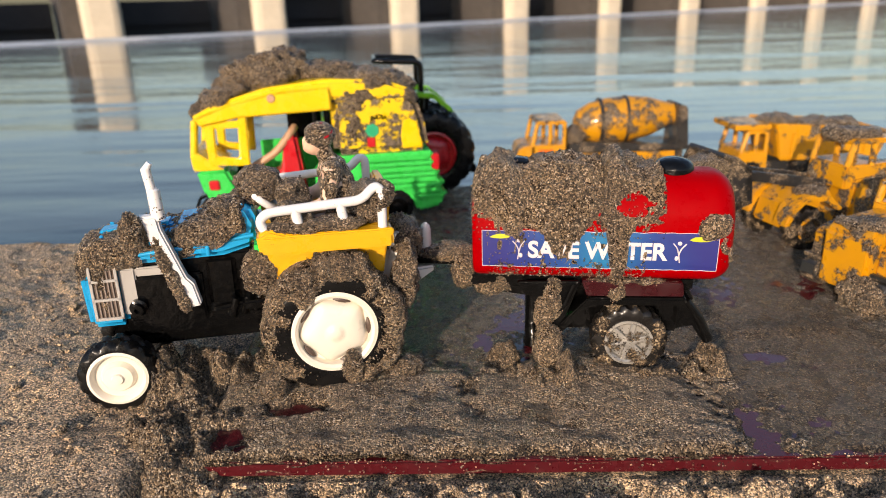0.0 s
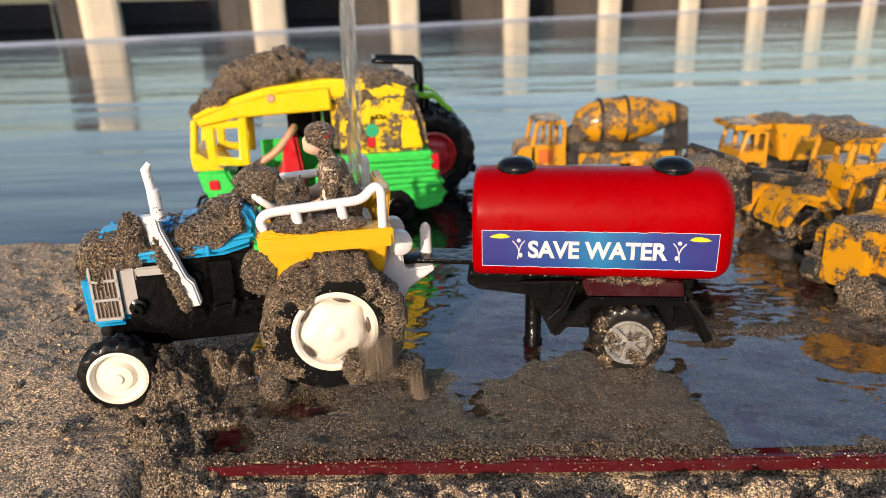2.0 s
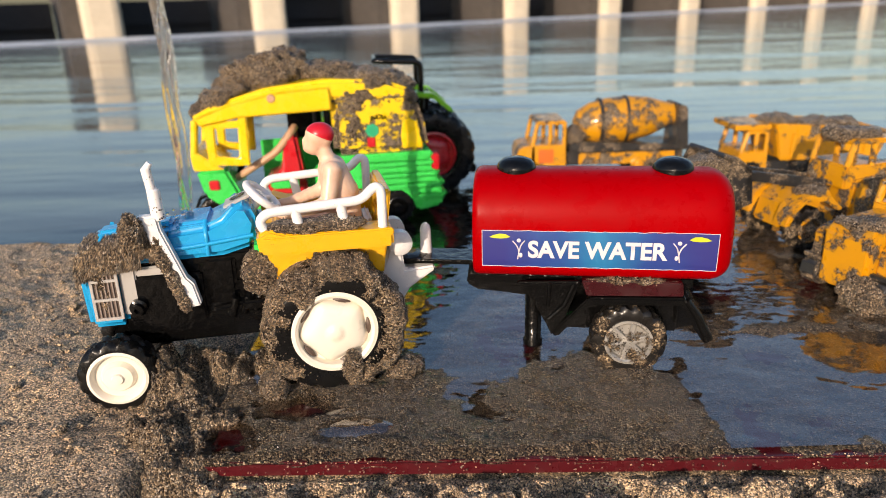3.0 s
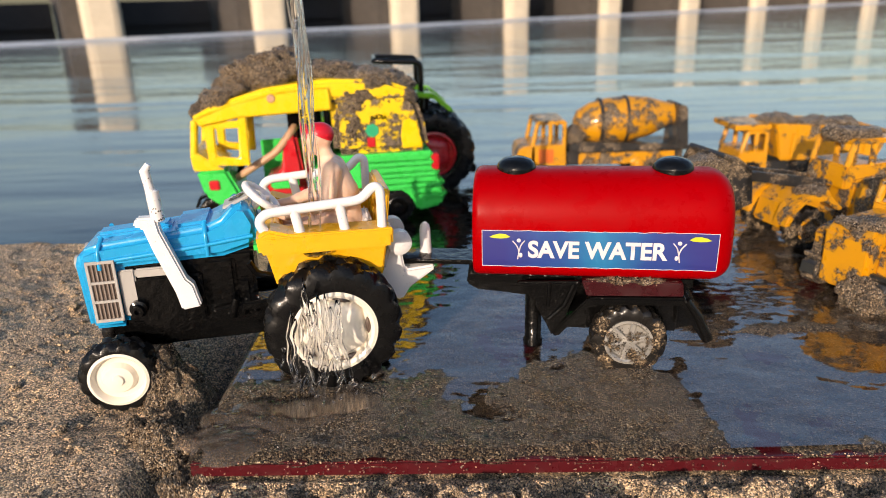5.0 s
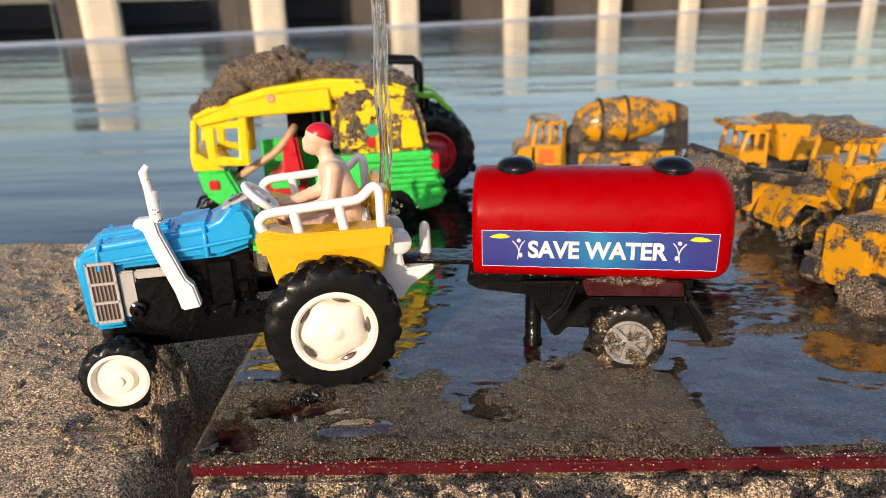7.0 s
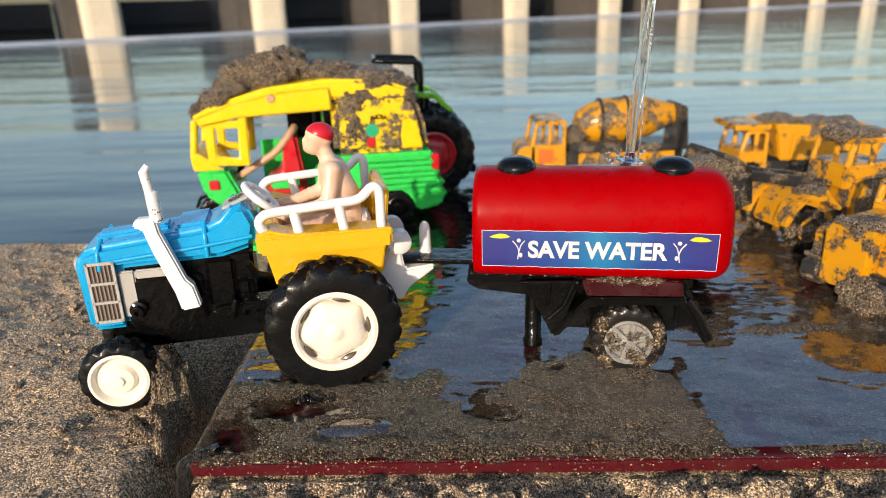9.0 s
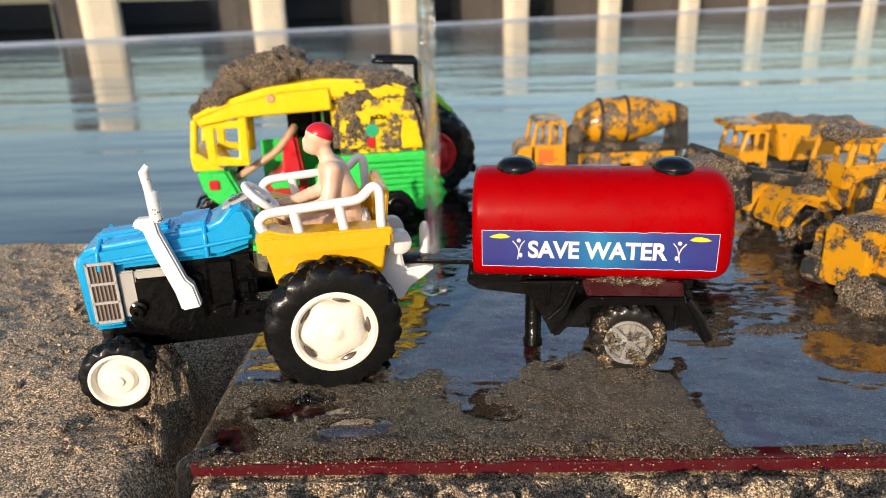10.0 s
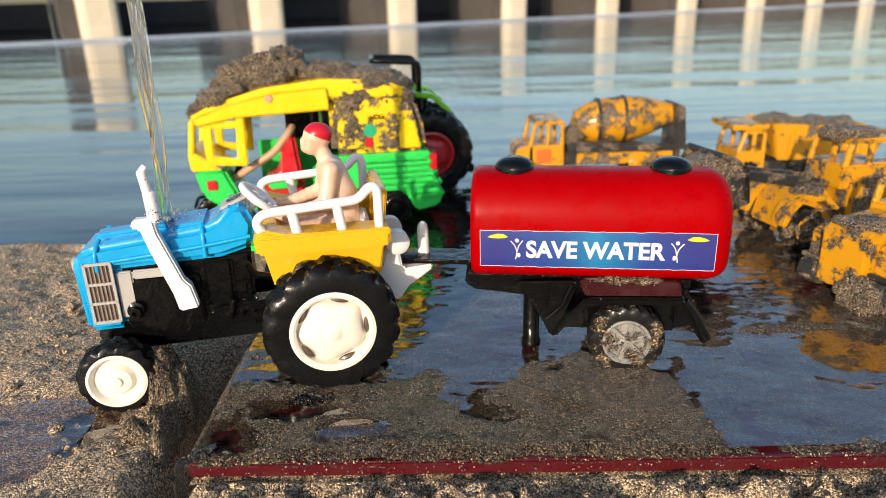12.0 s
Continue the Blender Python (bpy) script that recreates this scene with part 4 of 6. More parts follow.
def make_rickshaw():
    t = thing("toy_rickshaw", pose(*RICK_AT, 0, 0, 0, RICK_TURN), "green and yellow toy auto-rickshaw with sand heaped on its roof", "toy rickshaw")
    H = 30
    # green lower body, stepped in ribs at the rear
    bm = prism(B(), [(-20, 12), (-23, 20), (-19, 30), (-12, 54), (57, 54), (57, 12), (40, 10), (34, 22), (24, 28), (12, 28), (2, 20), (-2, 9)], -H, H, 2.0)
    low = part("rear_body", bm, RICK_GREEN, t, "bright green ribbed rear body")
    for i, z in enumerate((18, 26.5, 35, 43.5)):
        x0 = (-22.5, -21, -17.5, -15)[i]
        for s in (1, -1):
            y0, y1 = sorted((s * (H - 2), s * (H + 1.6)))
            part("body_rib", box(B(), (x0, 0 if i == 0 else 40), (y0, y1), (z, z + 5.6), 1.6), RICK_GREEN, low)
        part("tail_rib", box(B(), (x0 - 2.2, x0 + 2), (-H + 2, H - 2), (z, z + 5.6), 1.6), RICK_GREEN, low)
    part("body_band", box(B(), (-14.5, 57), (-H - 1, H + 1), (50, 54.6), 1.4), RICK_GREEN, low)
    for s in (1, -1):
        part("tail_lamp", box(B(), (-19.5, -13.5), (s * 27 - 3, s * 27 + 3), (40, 52), 1), RED, low, "red tail lamp")
    # yellow hood at the rear
    bm = B()
    prism(bm, [(-13, 54.8), (-10, 75), (-5, 92), (3, 99), (57, 99), (57, 54.8)], -H, H, 5, seg=4)
    hood = part("canopy_rear", bm, RICK_YELLOW_SANDY, t, "yellow rear canopy streaked with wet sand", angle=60)
    for s in (1, -1):
        y0, y1 = sorted((s * (H - 1), s * (H + 0.9)))
        part("side_window", prism(B(), [(-8, 57.5), (-4, 77), (2, 80), (7, 78), (9, 68), (8, 57.5)], y0, y1, 1.6, seg=3), RICK_YELLOW, hood, "clean yellow side window panel")
        y0, y1 = sorted((s * (H + 0.1), s * (H + 1.0)))
        part("side_badge", lathe(B(), [(5.0, y0), (5.0, y1), (0.1, y1 + 0.05 * s)], (29, 0, 72), "y", 7), BADGE, hood, "green badge")
        part("red_badge", box(B(), (27, 33), (y0, y1), (60, 67), 0.8), RED, hood)
    me = text_mesh("INDIA", 5.0, 0.012)
    for v in me.vertices:
        a = v.co.x / 14.0
        v.co = Vector((24 - 13.5 * math.sin(a) * 1.0, H + 1.2, 68 + 13.5 * math.cos(a) * 1.0 + (v.co.y - 0.0) * math.cos(a))) * 0.001
    me.materials.append(BLACK)
    o = new("lettering", me)
    o.parent = hood
    # roof
    bm = B()
    prism(bm, [(-4, 92), (0, 100), (20, 107), (60, 109), (100, 105), (135, 96), (153, 87), (150, 82), (124, 88), (60, 95), (0, 92)], -H + 1, H - 1, 6, seg=4)
    roof = part("roof", bm, RICK_YELLOW, t, "yellow roof under heaped wet sand", angle=60)
    for s in (1, -1):
        y0, y1 = sorted((s * (H - 1), s * (H + 1.2)))
        part("roof_side", prism(B(), [(56, 88), (57, 104), (92, 102), (126, 95), (150, 87), (147, 81), (120, 86)], y0, y1, 1.2), RICK_YELLOW, roof)
        part("roof_lamp", lathe(B(), [(3, s * (H + 1.1)), (2.4, s * (H + 2.2)), (0.1, s * (H + 2.3))], (97, 0, 98), "y", 16), TAN, roof)
    # front: green nose, yellow frame, windscreen pillars
    bm = prism(B(), [(154, 50), (150, 32), (141, 24), (126, 22), (126, 34), (133, 50)], -H + 2, H - 2, 2.4, seg=3)
    nose = part("nose", bm, RICK_GREEN, t, "bright green nose")
    part("apron", prism(B(), [(155, 50.3), (156, 62), (152, 64), (137, 52), (134, 50.3)], -H + 1, H - 1, 1.6), RICK_YELLOW, t, "yellow front apron")
    for s in (1, -1):
        part("indicator", box(B(), (139, 146), (s * 28.4 - 1.2, s * 28.4 + 1.2), (36, 43), 0.8), RED, nose, "small red side lamp")
        part("windscreen_pillar", tube(B(), [(153.5, s * 26.5, 61), (150, s * 26.5, 85)], 2.6), RICK_YELLOW, t)
        y0, y1 = sorted((s * 26.5, s * 29.5))
        fr = part("door_frame", prism(B(), [(144, 54), (144, 84), (137, 85), (138, 60), (123, 58), (121, 87), (115, 88), (116, 52)], y0, y1, 0.9), RICK_YELLOW, t, "yellow quarter-window frame")
        part("window_bar", box(B(), (117, 145), (y0 + 0.2, y1 - 0.2), (79, 84), 0.8), RICK_YELLOW, fr)
        part("door_post", tube(B(), [(66, s * 28, 26), (69, s * 28, 92)], 1.6), BLACK, t)
    part("windscreen_bar", tube(B(), [(150, -26, 84), (150, 26, 84)], 2.2), RICK_YELLOW, t)
    part("floor", box(B(), (50, 142), (-27, 27), (19, 25), 1.2), RICK_GREEN, t, "green floor pan")
    part("partition", box(B(), (58, 62), (-27, 27), (25, 90), 1), BLACK, t, "black slatted partition")
    for i in range(4):
        part("partition_slot", box(B(), (62.2, 63.6), (-20 + i * 11, -14 + i * 11), (40, 80), 0.6), LIME, t)
    part("inner_panel", box(B(), (63, 112), (-28.5, -26), (25, 60), 0.8), RICK_GREEN, t)
    part("inner_panel", box(B(), (64, 90), (-28, -25.6), (60, 88), 0.8), BLACK, t)
    part("passenger_seat", prism(B(), [(78, 25), (106, 25), (108, 38), (96, 43), (92, 68), (83, 70)], -16, 18, 2.5, seg=3), RED, t, "glossy red seat")
    part("handlebar", tube(B(), rounded_path([(128, 12, 40), (116, 16, 48), (98, 16, 58), (86, 14, 72), (84, 8, 74)], 6), 2.8), TAN, t, "tan handlebar arm")
    part("steering_post", tube(B(), [(132, 0, 26), (122, 0, 58)], 2.4), BLACK, t)
    part("driver_step", box(B(), (84, 104), (16, 27), (33, 40), 1.4), RICK_GREEN, t)
    part("driver_step", box(B(), (64, 72), (20, 27), (25, 48), 1.4), RICK_GREEN, t)
    for c in ((13, 24), (13, -24)):
        w = part("rear_wheel", tyre_mesh(B(), (c[0], c[1], 13), 13, 9, 14, 0.9), RUBBER, t)
        part("rim", front_rim(B(), (c[0], c[1] + math.copysign(4.3, c[1]), 13), 7.5, 2, math.copysign(1, c[1])), BLACK, w)
    part("front_wheel", tyre_mesh(B(), (148, 0, 12), 12.4, 9, 14, 0.9), RUBBER, t)
    part("front_mudguard", prism(B(), [(162, 18), (158, 26), (148, 28.5), (138, 26), (139, 24), (148, 26), (157, 24), (160, 17)], -6, 6, 0.6), BLACK, t)
    return t


RICK_YELLOW_SANDY = plastic("rickshaw_yellow_sanded", (0.86, 0.58, 0.008), 0.3, speck=0.2, sandy=0.50)
rickshaw = make_rickshaw()


# ---- the green toy tractor behind the rickshaw ----
def make_green_tractor():
    t = thing("green_toy_tractor", pose(-0.015, 0.337, 0, 0, 0, 186), "lime green toy tractor with red rims and a black roll bar", "toy tractor")
    for s in (1, -1):
        w = part("rear_wheel", tyre_mesh(B(), (-6, s * 27, 36), 36, 22, 16, 2.0), RUBBER, t, "large black lugged tyre")
        part("rim", rear_rim(B(), (-6, s * 37.5, 36), 18, 5, s), RED, w, "red dished rim")
        w = part("front_wheel", tyre_mesh(B(), (86, s * 20, 20), 20, 13, 14, 1.3), RUBBER, t)
        part("rim", front_rim(B(), (86, s * 26, 20), 12, 3, s), RED, w)
        y0, y1 = sorted((s * 18, s * 36))
        part("fender", prism(B(), [(28, 62), (22, 80), (8, 88), (-8, 86), (-22, 74), (-24, 70), (-20, 71), (-7, 82), (8, 84), (19, 77), (25, 62)], y0, y1, 1.0), LIME, t, "lime green fender")
    part("hood", prism(B(), [(104, 44), (105, 72), (96, 78), (34, 82), (30, 60), (34, 50)], -16, 16, 3, seg=3), LIME, t, "lime green hood")
    part("chassis", box(B(), (-24, 96), (-9, 9), (24, 46), 2), BLACK, t)
    part("seat", prism(B(), [(-2, 60), (14, 60), (14, 66), (2, 67), (-3, 86), (-8, 86)], -12, 12, 2), BLACK, t)
    part("roll_bar", tube(B(), rounded_path([(2, 26, 60), (2, 26, 111), (40, 24, 113), (40, -24, 113), (2, -26, 111), (2, -26, 60)], 5), 2.3), BLACK, t, "black roll bar")
    part("drawbar", prism(B(), [(-20, 16), (-46, 10), (-48, 16), (-44, 20), (-20, 28)], -6, 6, 1), BLACK, t)
    return t


green_tractor = make_green_tractor()


# ---- yellow construction toys caked with sand ----
def dumpy_wheel(t, c, r, w, s, mat=None):
    wh = part("wheel", tyre_mesh(B(), c, r, w, 12, r * 0.09), mat or RUBBER_SANDY, t, "black tyre caked with sand")
    part("rim", front_rim(B(), (c[0], c[1] + s * w * 0.5, c[2]), r * 0.55, 2, s), TRUCK_DIRTY, wh)


def cab_shell(t, x0, x1, w, z0, z1, mat, slope=5):
    """A hollow toy cab: pillars, roof and sills round real window openings."""
    zs = z0 + (z1 - z0) * 0.48
    part("cab_lower", prism(B(), [(x0, z0), (x0 + 0.5, zs), (x1 - 1, zs), (x1, z0)], -w, w, 1.2), mat, t, "sand-streaked yellow cab")
    part("cab_roof", prism(B(), [(x0 + 0.5, z1 - 3.5), (x0 + 1, z1), (x1 - slope - 1, z1), (x1 - slope, z1 - 3.5)], -w, w, 1.2), mat, t)
    for s in (1, -1):
        for xa, xb in ((x0 + 2, x0 + 2), ((x0 + x1) / 2 - 2, (x0 + x1) / 2 - 2), (x1 - 2.5, x1 - slope - 2)):
            part("cab_pillar", tube(B(), [(xa, s * (w - 2), zs - 1), (xb, s * (w - 2), z1 - 2)], 2.1, 8), mat, t)


def make_mixer():
    t = thing("toy_mixer_truck", pose(0.150, 0.383, -0.004, 0, 0, 180), "yellow toy cement mixer truck smeared with wet sand", "toy truck", "yellow construction toys")
    cab_shell(t, 32, 66, 24, 12, 55, TRUCK)
    part("cab_hood", prism(B(), [(60, 11), (60, 33), (74, 31), (78, 26), (78, 11)], -24, 24, 1.6), TRUCK, t)
    part("door_decal", box(B(), (44, 58), (24.1, 24.8), (16, 29), 0.3), ORANGE, t, "orange door decal")
    part("chassis", box(B(), (-80, 62), (-16, 16), (11, 24), 1.2), BLACK_DIRTY, t, "black chassis caked with sand")
    part("side_rail", prism(B(), [(28, 24.3), (28, 36), (4, 33), (-72, 30), (-78, 24.3)], -21, 21, 1.2), BLACK_DIRTY, t)
    part("rear_frame", prism(B(), [(-72, 24), (-72, 66), (-80, 64), (-84, 24)], -20, 20, 1.2), BLACK_DIRTY, t)
    part("side_panel", box(B(), (-70, 20), (21.1, 24), (13, 24), 0.8), TRUCK_DIRTY, t)
    bm = B()
    lathe(bm, [(5, 22), (13, 18), (19, 6), (21.5, -10), (21.5, -30), (18, -50), (12, -66), (9, -76)], (0, 0, 0), "x", 22)
    bmesh.ops.rotate(bm, verts=bm.verts, cent=(-25, 0, 0), matrix=Matrix.Rotation(radians(5), 3, "Y"))
    bmesh.ops.translate(bm, verts=bm.verts, vec=(0, 0, 51))
    drum = part("drum", bm, TRUCK_DIRTY, t, "yellow mixing drum streaked with sand", angle=25)
    for k in (-2, -26):
        part("drum_band", lathe(B(), [(21.8, k - 1.5), (22.6, k - 1), (22.6, k + 1), (21.8, k + 1.5)], (0, 0, 51 + 0.08 * (k + 25) * -1), "x", 30), BLACK_DIRTY, drum)
    for x in (48, -36, -62):
        for s in (1, -1):
            dumpy_wheel(t, (x, s * 19, 12), 12, 9, s)
    return t


def make_dump():
    t = thing("toy_dump_truck", pose(0.318, 0.335, -0.003, 0, 0, 182), "yellow toy dump truck with sand in its tipper", "toy truck", "yellow construction toys")
    cab_shell(t, 34, 60, 22, 14, 49, TRUCK)
    part("cab_visor", box(B(), (34, 66), (-23, 23), (49.2, 54), 1), TRUCK, t)
    part("chassis", box(B(), (-66, 62), (-15, 15), (10, 20), 1), BLACK_DIRTY, t)
    bm = B()
    prism(bm, [(32, 54), (26, 24), (-60, 22), (-70, 46), (-66, 46), (-57, 26), (22, 28), (28, 54)], -24, 24, 1.0)
    tip = part("tipper", bm, TRUCK, t, "yellow tipper body")
    for s in (1, -1):
        y0, y1 = sorted((s * 24.2, s * 26.5))
        part("tipper_side", prism(B(), [(32, 55), (26, 23), (-60, 22), (-70, 46), (-40, 50)], y0, y1, 0.8), TRUCK, tip)
        for x in (16, -6, -28, -48):
            y0, y1 = sorted((s * 26.6, s * 28.2))
            part("tipper_rib", box(B(), (x - 2, x + 2), (y0, y1), (24, 47), 0.7), TRUCK, tip)
    for x in (48, -20, -46):
        for s in (1, -1):
            dumpy_wheel(t, (x, s * 18, 11.5), 11.5, 9, s)
    return t


def make_loader():
    t = thing("toy_wheel_loader", pose(0.2275, 0.164, 0, 0, 0, 193), "yellow toy wheel loader with a raised black bucket, caked in sand", "toy loader", "yellow construction toys")
    for x in (0, -62):
        for s in (1, -1):
            dumpy_wheel(t, (x, s * 20, 14.5), 14.5, 11, s)
    part("front_frame", prism(B(), [(14, 14), (10, 30), (-4, 40), (-20, 38), (-30, 26), (-30, 12), (0, 10)], -13, 13, 1.5), TRUCK, t)
    for s in (1, -1):
        y0, y1 = sorted((s * 12, s * 25))
        part("fender", prism(B(), [(18, 18), (14, 30), (4, 37), (-12, 36), (-24, 26), (-20, 25), (-10, 32), (3, 33), (10, 27), (15, 17)], y0, y1, 0.9), TRUCK, t, "sandy yellow fender")
        part("lift_arm", prism(B(), [(-22, 42), (0, 46), (34, 52), (44, 48), (46, 42), (34, 46), (2, 39), (-20, 36)], s * 9 - 2, s * 9 + 2, 0.8), BLACK_DIRTY, t, "black lift arm")
    part("rear_body", prism(B(), [(-34, 14), (-34, 42), (-50, 44), (-86, 40), (-90, 34), (-90, 14)], -20, 20, 1.6), TRUCK_DIRTY, t, "yellow rear body smeared with sand")
    cab_shell(t, -66, -28, 17, 36, 68, TRUCK, 4)
    bm = B()
    prism(bm, [(44, 36), (62, 30), (74, 34), (75, 37), (62, 35), (52, 40), (50, 54), (60, 64), (58, 66), (47, 58)], -25, 25, 0.7)
    bk = part("bucket", bm, BLACK_DIRTY, t, "black bucket full of grey sand")
    for s in (1, -1):
        part("bucket_side", prism(B(), [(44, 36), (62, 30), (74, 34), (59, 65), (47, 58)], s * 24 - 1, s * 24 + 1, 0.5), BLACK_DIRTY, bk)
    for i in range(5):
        part("bucket_tooth", box(B(), (73, 78), (-22 + i * 10, -18 + i * 10), (33.6, 36.4), 0.5), BLACK_DIRTY, bk)
    return t


def make_dozer():
    t = thing("toy_bulldozer", pose(0.241, 0.076, 0.0, 0, 0, 203), "yellow toy bulldozer half buried in wet sand", "toy bulldozer", "yellow construction toys")
    for s in (1, -1):
        y0, y1 = sorted((s * 14, s * 25))
        tr = part("track", prism(B(), [(30, 4), (35, 9), (33, 17), (26, 19), (-40, 19), (-46, 11), (-42, 3), (0, 0.5)], y0, y1, 1.5, seg=3), BLACK_DIRTY, t, "black track clogged with sand")
        for i in range(14):
            part("track_pad", box(B(), (28 - 5 * i, 31 - 5 * i), (y0 - 0.6, y1 + 0.6), (18.4, 20.6), 0.4), BLACK_DIRTY, tr)
        part("track_cover", prism(B(), [(28, 12), (27, 34), (18, 37), (-40, 36), (-40, 20), (10, 20)], s * 19 - 5.5, s * 19 + 5.5, 1.6), TRUCK_DIRTY, t, "sandy yellow side cover")
        for i in range(3):
            x = 18 - i * 8
            y0, y1 = sorted((s * 24.6, s * 25.8))
            part("cover_rib", box(B(), (x - 1.2, x + 1.2), (y0, y1), (22, 35), 0.5), TRUCK_DIRTY, t)
    part("hood", prism(B(), [(34, 8), (34, 38), (28, 43), (0, 44), (-40, 44), (-40, 8)], -13.5, 13.5, 2), TRUCK, t, "yellow hood with a cap of sand")
    cab_shell(t, -40, -4, 16, 36, 60, TRUCK, 4)
    return t


mixer, dump, loader, dozer = make_mixer(), make_dump(), make_loader(), make_dozer()


# ---- sand that stays ----
def on(at, turn, x, y, z):
    """World place of a point (millimetres) of a toy standing at at."""
    p = pose(*at, 0, 0, 0, turn) @ Vector((x * 0.001, y * 0.001, z * 0.001))
    return tuple(p)


def lump(at, turn, c, radii, seed, label, amp=1.2, freq=0.16, sub=4, bits=0, tilt=0.0, material=None):
    ob = clump("sand_clump", on(at, turn, *c), radii, seed, label, amp, freq, sub, material, bits)
    ob.matrix_basis = pose(*on(at, turn, *c), 0, 0, turn) @ pose(0, 0, 0, 0, tilt, 0)
    return ob


ROOF = "crumbly lump of wet sand on the rickshaw roof"
lump(RICK_AT, RICK_TURN, (130, 0, 98), (25, 27, 8), 21, ROOF, 3.0, 0.11, 5, 0, 24)
lump(RICK_AT, RICK_TURN, (104, -3, 110), (34, 24, 13), 22, ROOF, 4.2, 0.12, 5, 0, 12)
lump(RICK_AT, RICK_TURN, (88, -6, 119), (16, 16, 9), 28, ROOF, 3.4, 0.14, 5)
lump(RICK_AT, RICK_TURN, (148, 4, 89), (6, 22, 6), 29, ROOF, 2.0, 0.14, 5, 0, 30)
lump(RICK_AT, RICK_TURN, (60, -6, 111), (26, 20, 7), 23, ROOF, 2.6, 0.13, 5)
lump(RICK_AT, RICK_TURN, (24, 2, 104), (30, 29, 9), 24, ROOF, 2.4, 0.13, 5, 0, -8)
lump(RICK_AT, RICK_TURN, (38, 20, 92), (17, 11.2, 12), 25, "thin wet sand clinging to the rickshaw canopy", 1.6, 0.2, 5)
lump(RICK_AT, RICK_TURN, (44, 24.5, 72), (10, 7.0, 18), 26, "thin wet sand clinging to the rickshaw canopy", 1.5, 0.25, 5)
lump(RICK_AT, RICK_TURN, (8, 20, 94), (14, 10.5, 8), 27, "thin wet sand clinging to the rickshaw canopy", 1.6, 0.22, 5)
lump((0.2275, 0.164), 193, (-44, 0, 69), (18, 15, 5.5), 31, "cap of grey sand on the loader cab", 1.6, 0.15)
lump((0.2275, 0.164), 193, (60, 0, 50), (13, 21, 13), 32, "grey wet sand heaped in the loader bucket", 2.2, 0.15)
lump((0.2275, 0.164), 193, (-4, 16, 38), (10, 8, 4), 33, "smear of sand on the loader fender", 1.2, 0.2)
lump((0.238, 0.078), 203, (20, 0, 42), (9, 14, 3.5), 34, "grey wet sand on the bulldozer hood", 1.8, 0.15)
lump((0.238, 0.078), 203, (32, 16, 7), (6, 13, 12), 35, "wet sand banked against the bulldozer tracks", 2.2, 0.14)
lump((0.238, 0.078), 203, (4, 25, 4), (24, 5, 7), 36, "wet sand banked against the bulldozer tracks", 2.0, 0.14)
lump((0.318, 0.335), 182, (20, 0, 50), (18, 20, 6), 37, "sand heaped in the tipper", 2.0, 0.15)
lump((0.318, 0.335), 182, (-24, 0, 46), (30, 20, 5), 38, "sand heaped in the tipper", 2.0, 0.15)
lump((0.150, 0.383), 180, (22, 8, 34), (10, 16, 9), 39, "wet sand behind the mixer cab", 1.8, 0.15)
lump((0.068, 0.019), -8.5, (15, -18.5, 43.2), (19, 2.6, 1.3), 43, "strip of sand lying on the trailer mudguard", 0.7, 0.3)
# banked sand by the front wheel and on the open ground
WHEEL_BANK = "packed wet sand banked behind the front wheel"
rnd = random.Random(8)
seedball = B()
bmesh.ops.create_icosphere(seedball, subdivisions=2, radius=1)
seedball.verts.ensure_lookup_table()
ico = np.array([v.co for v in seedball.verts])
ico_faces = np.array([[v.index for v in f.verts] for f in seedball.faces])
seedball.free()
spots = []
for i in range(620):
    x, y = rnd.uniform(-0.32, -0.125), rnd.uniform(-0.085, 0.15)
    spots.append((x, y, rnd.uniform(0.4, 1.6) if i % 9 else rnd.uniform(1.6, 3.4)))
for i in range(700):
    x = rnd.uniform(-0.09, 0.20)
    y = board_front(x) - rnd.uniform(0.003, 0.032)
    spots.append((x, y, rnd.uniform(0.4, 1.2) if i % 7 else rnd.uniform(1.2, 2.4)))
for i in range(460):
    x = rnd.uniform(-0.09, 0.20)
    spots.append((x, board_front(x) - 0.0006 + rnd.uniform(-0.0004, 0.003), rnd.uniform(0.15, 0.42)))
spots = np.array(spots)
zs_ = ground_height(spots[:, 0], spots[:, 1])
zs_[-460:] = np.where(spots[-460:, 1] < board_front(spots[-460:, 0]), -0.004 + 0.0040 * np.random.default_rng(4).random(460), 0.0002)
verts_, faces_ = [], []
for i, (x, y, r) in enumerate(spots):
    v = ico * r * np.array([1, rnd.uniform(0.7, 1.2), rnd.uniform(0.5, 0.8)])
    v = v * (1 + 0.35 * fbm(v * 0.9 + i, 3))[:, None]
    verts_.append(v * 0.001 + np.array([x, y, zs_[i] + r * 0.00025]))
    faces_.append(ico_faces + len(ico) * i)
me = bpy.data.meshes.new("sand_crumbs")
me.from_pydata(np.concatenate(verts_).tolist(), [], np.concatenate(faces_).tolist())
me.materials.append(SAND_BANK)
me.polygons.foreach_set("use_smooth", [True] * len(me.polygons))
crumbs = new("sand_crumbs", me)
tagged(crumbs, "loose crumbs of damp sand on the bank", "sand", kind="stuff")


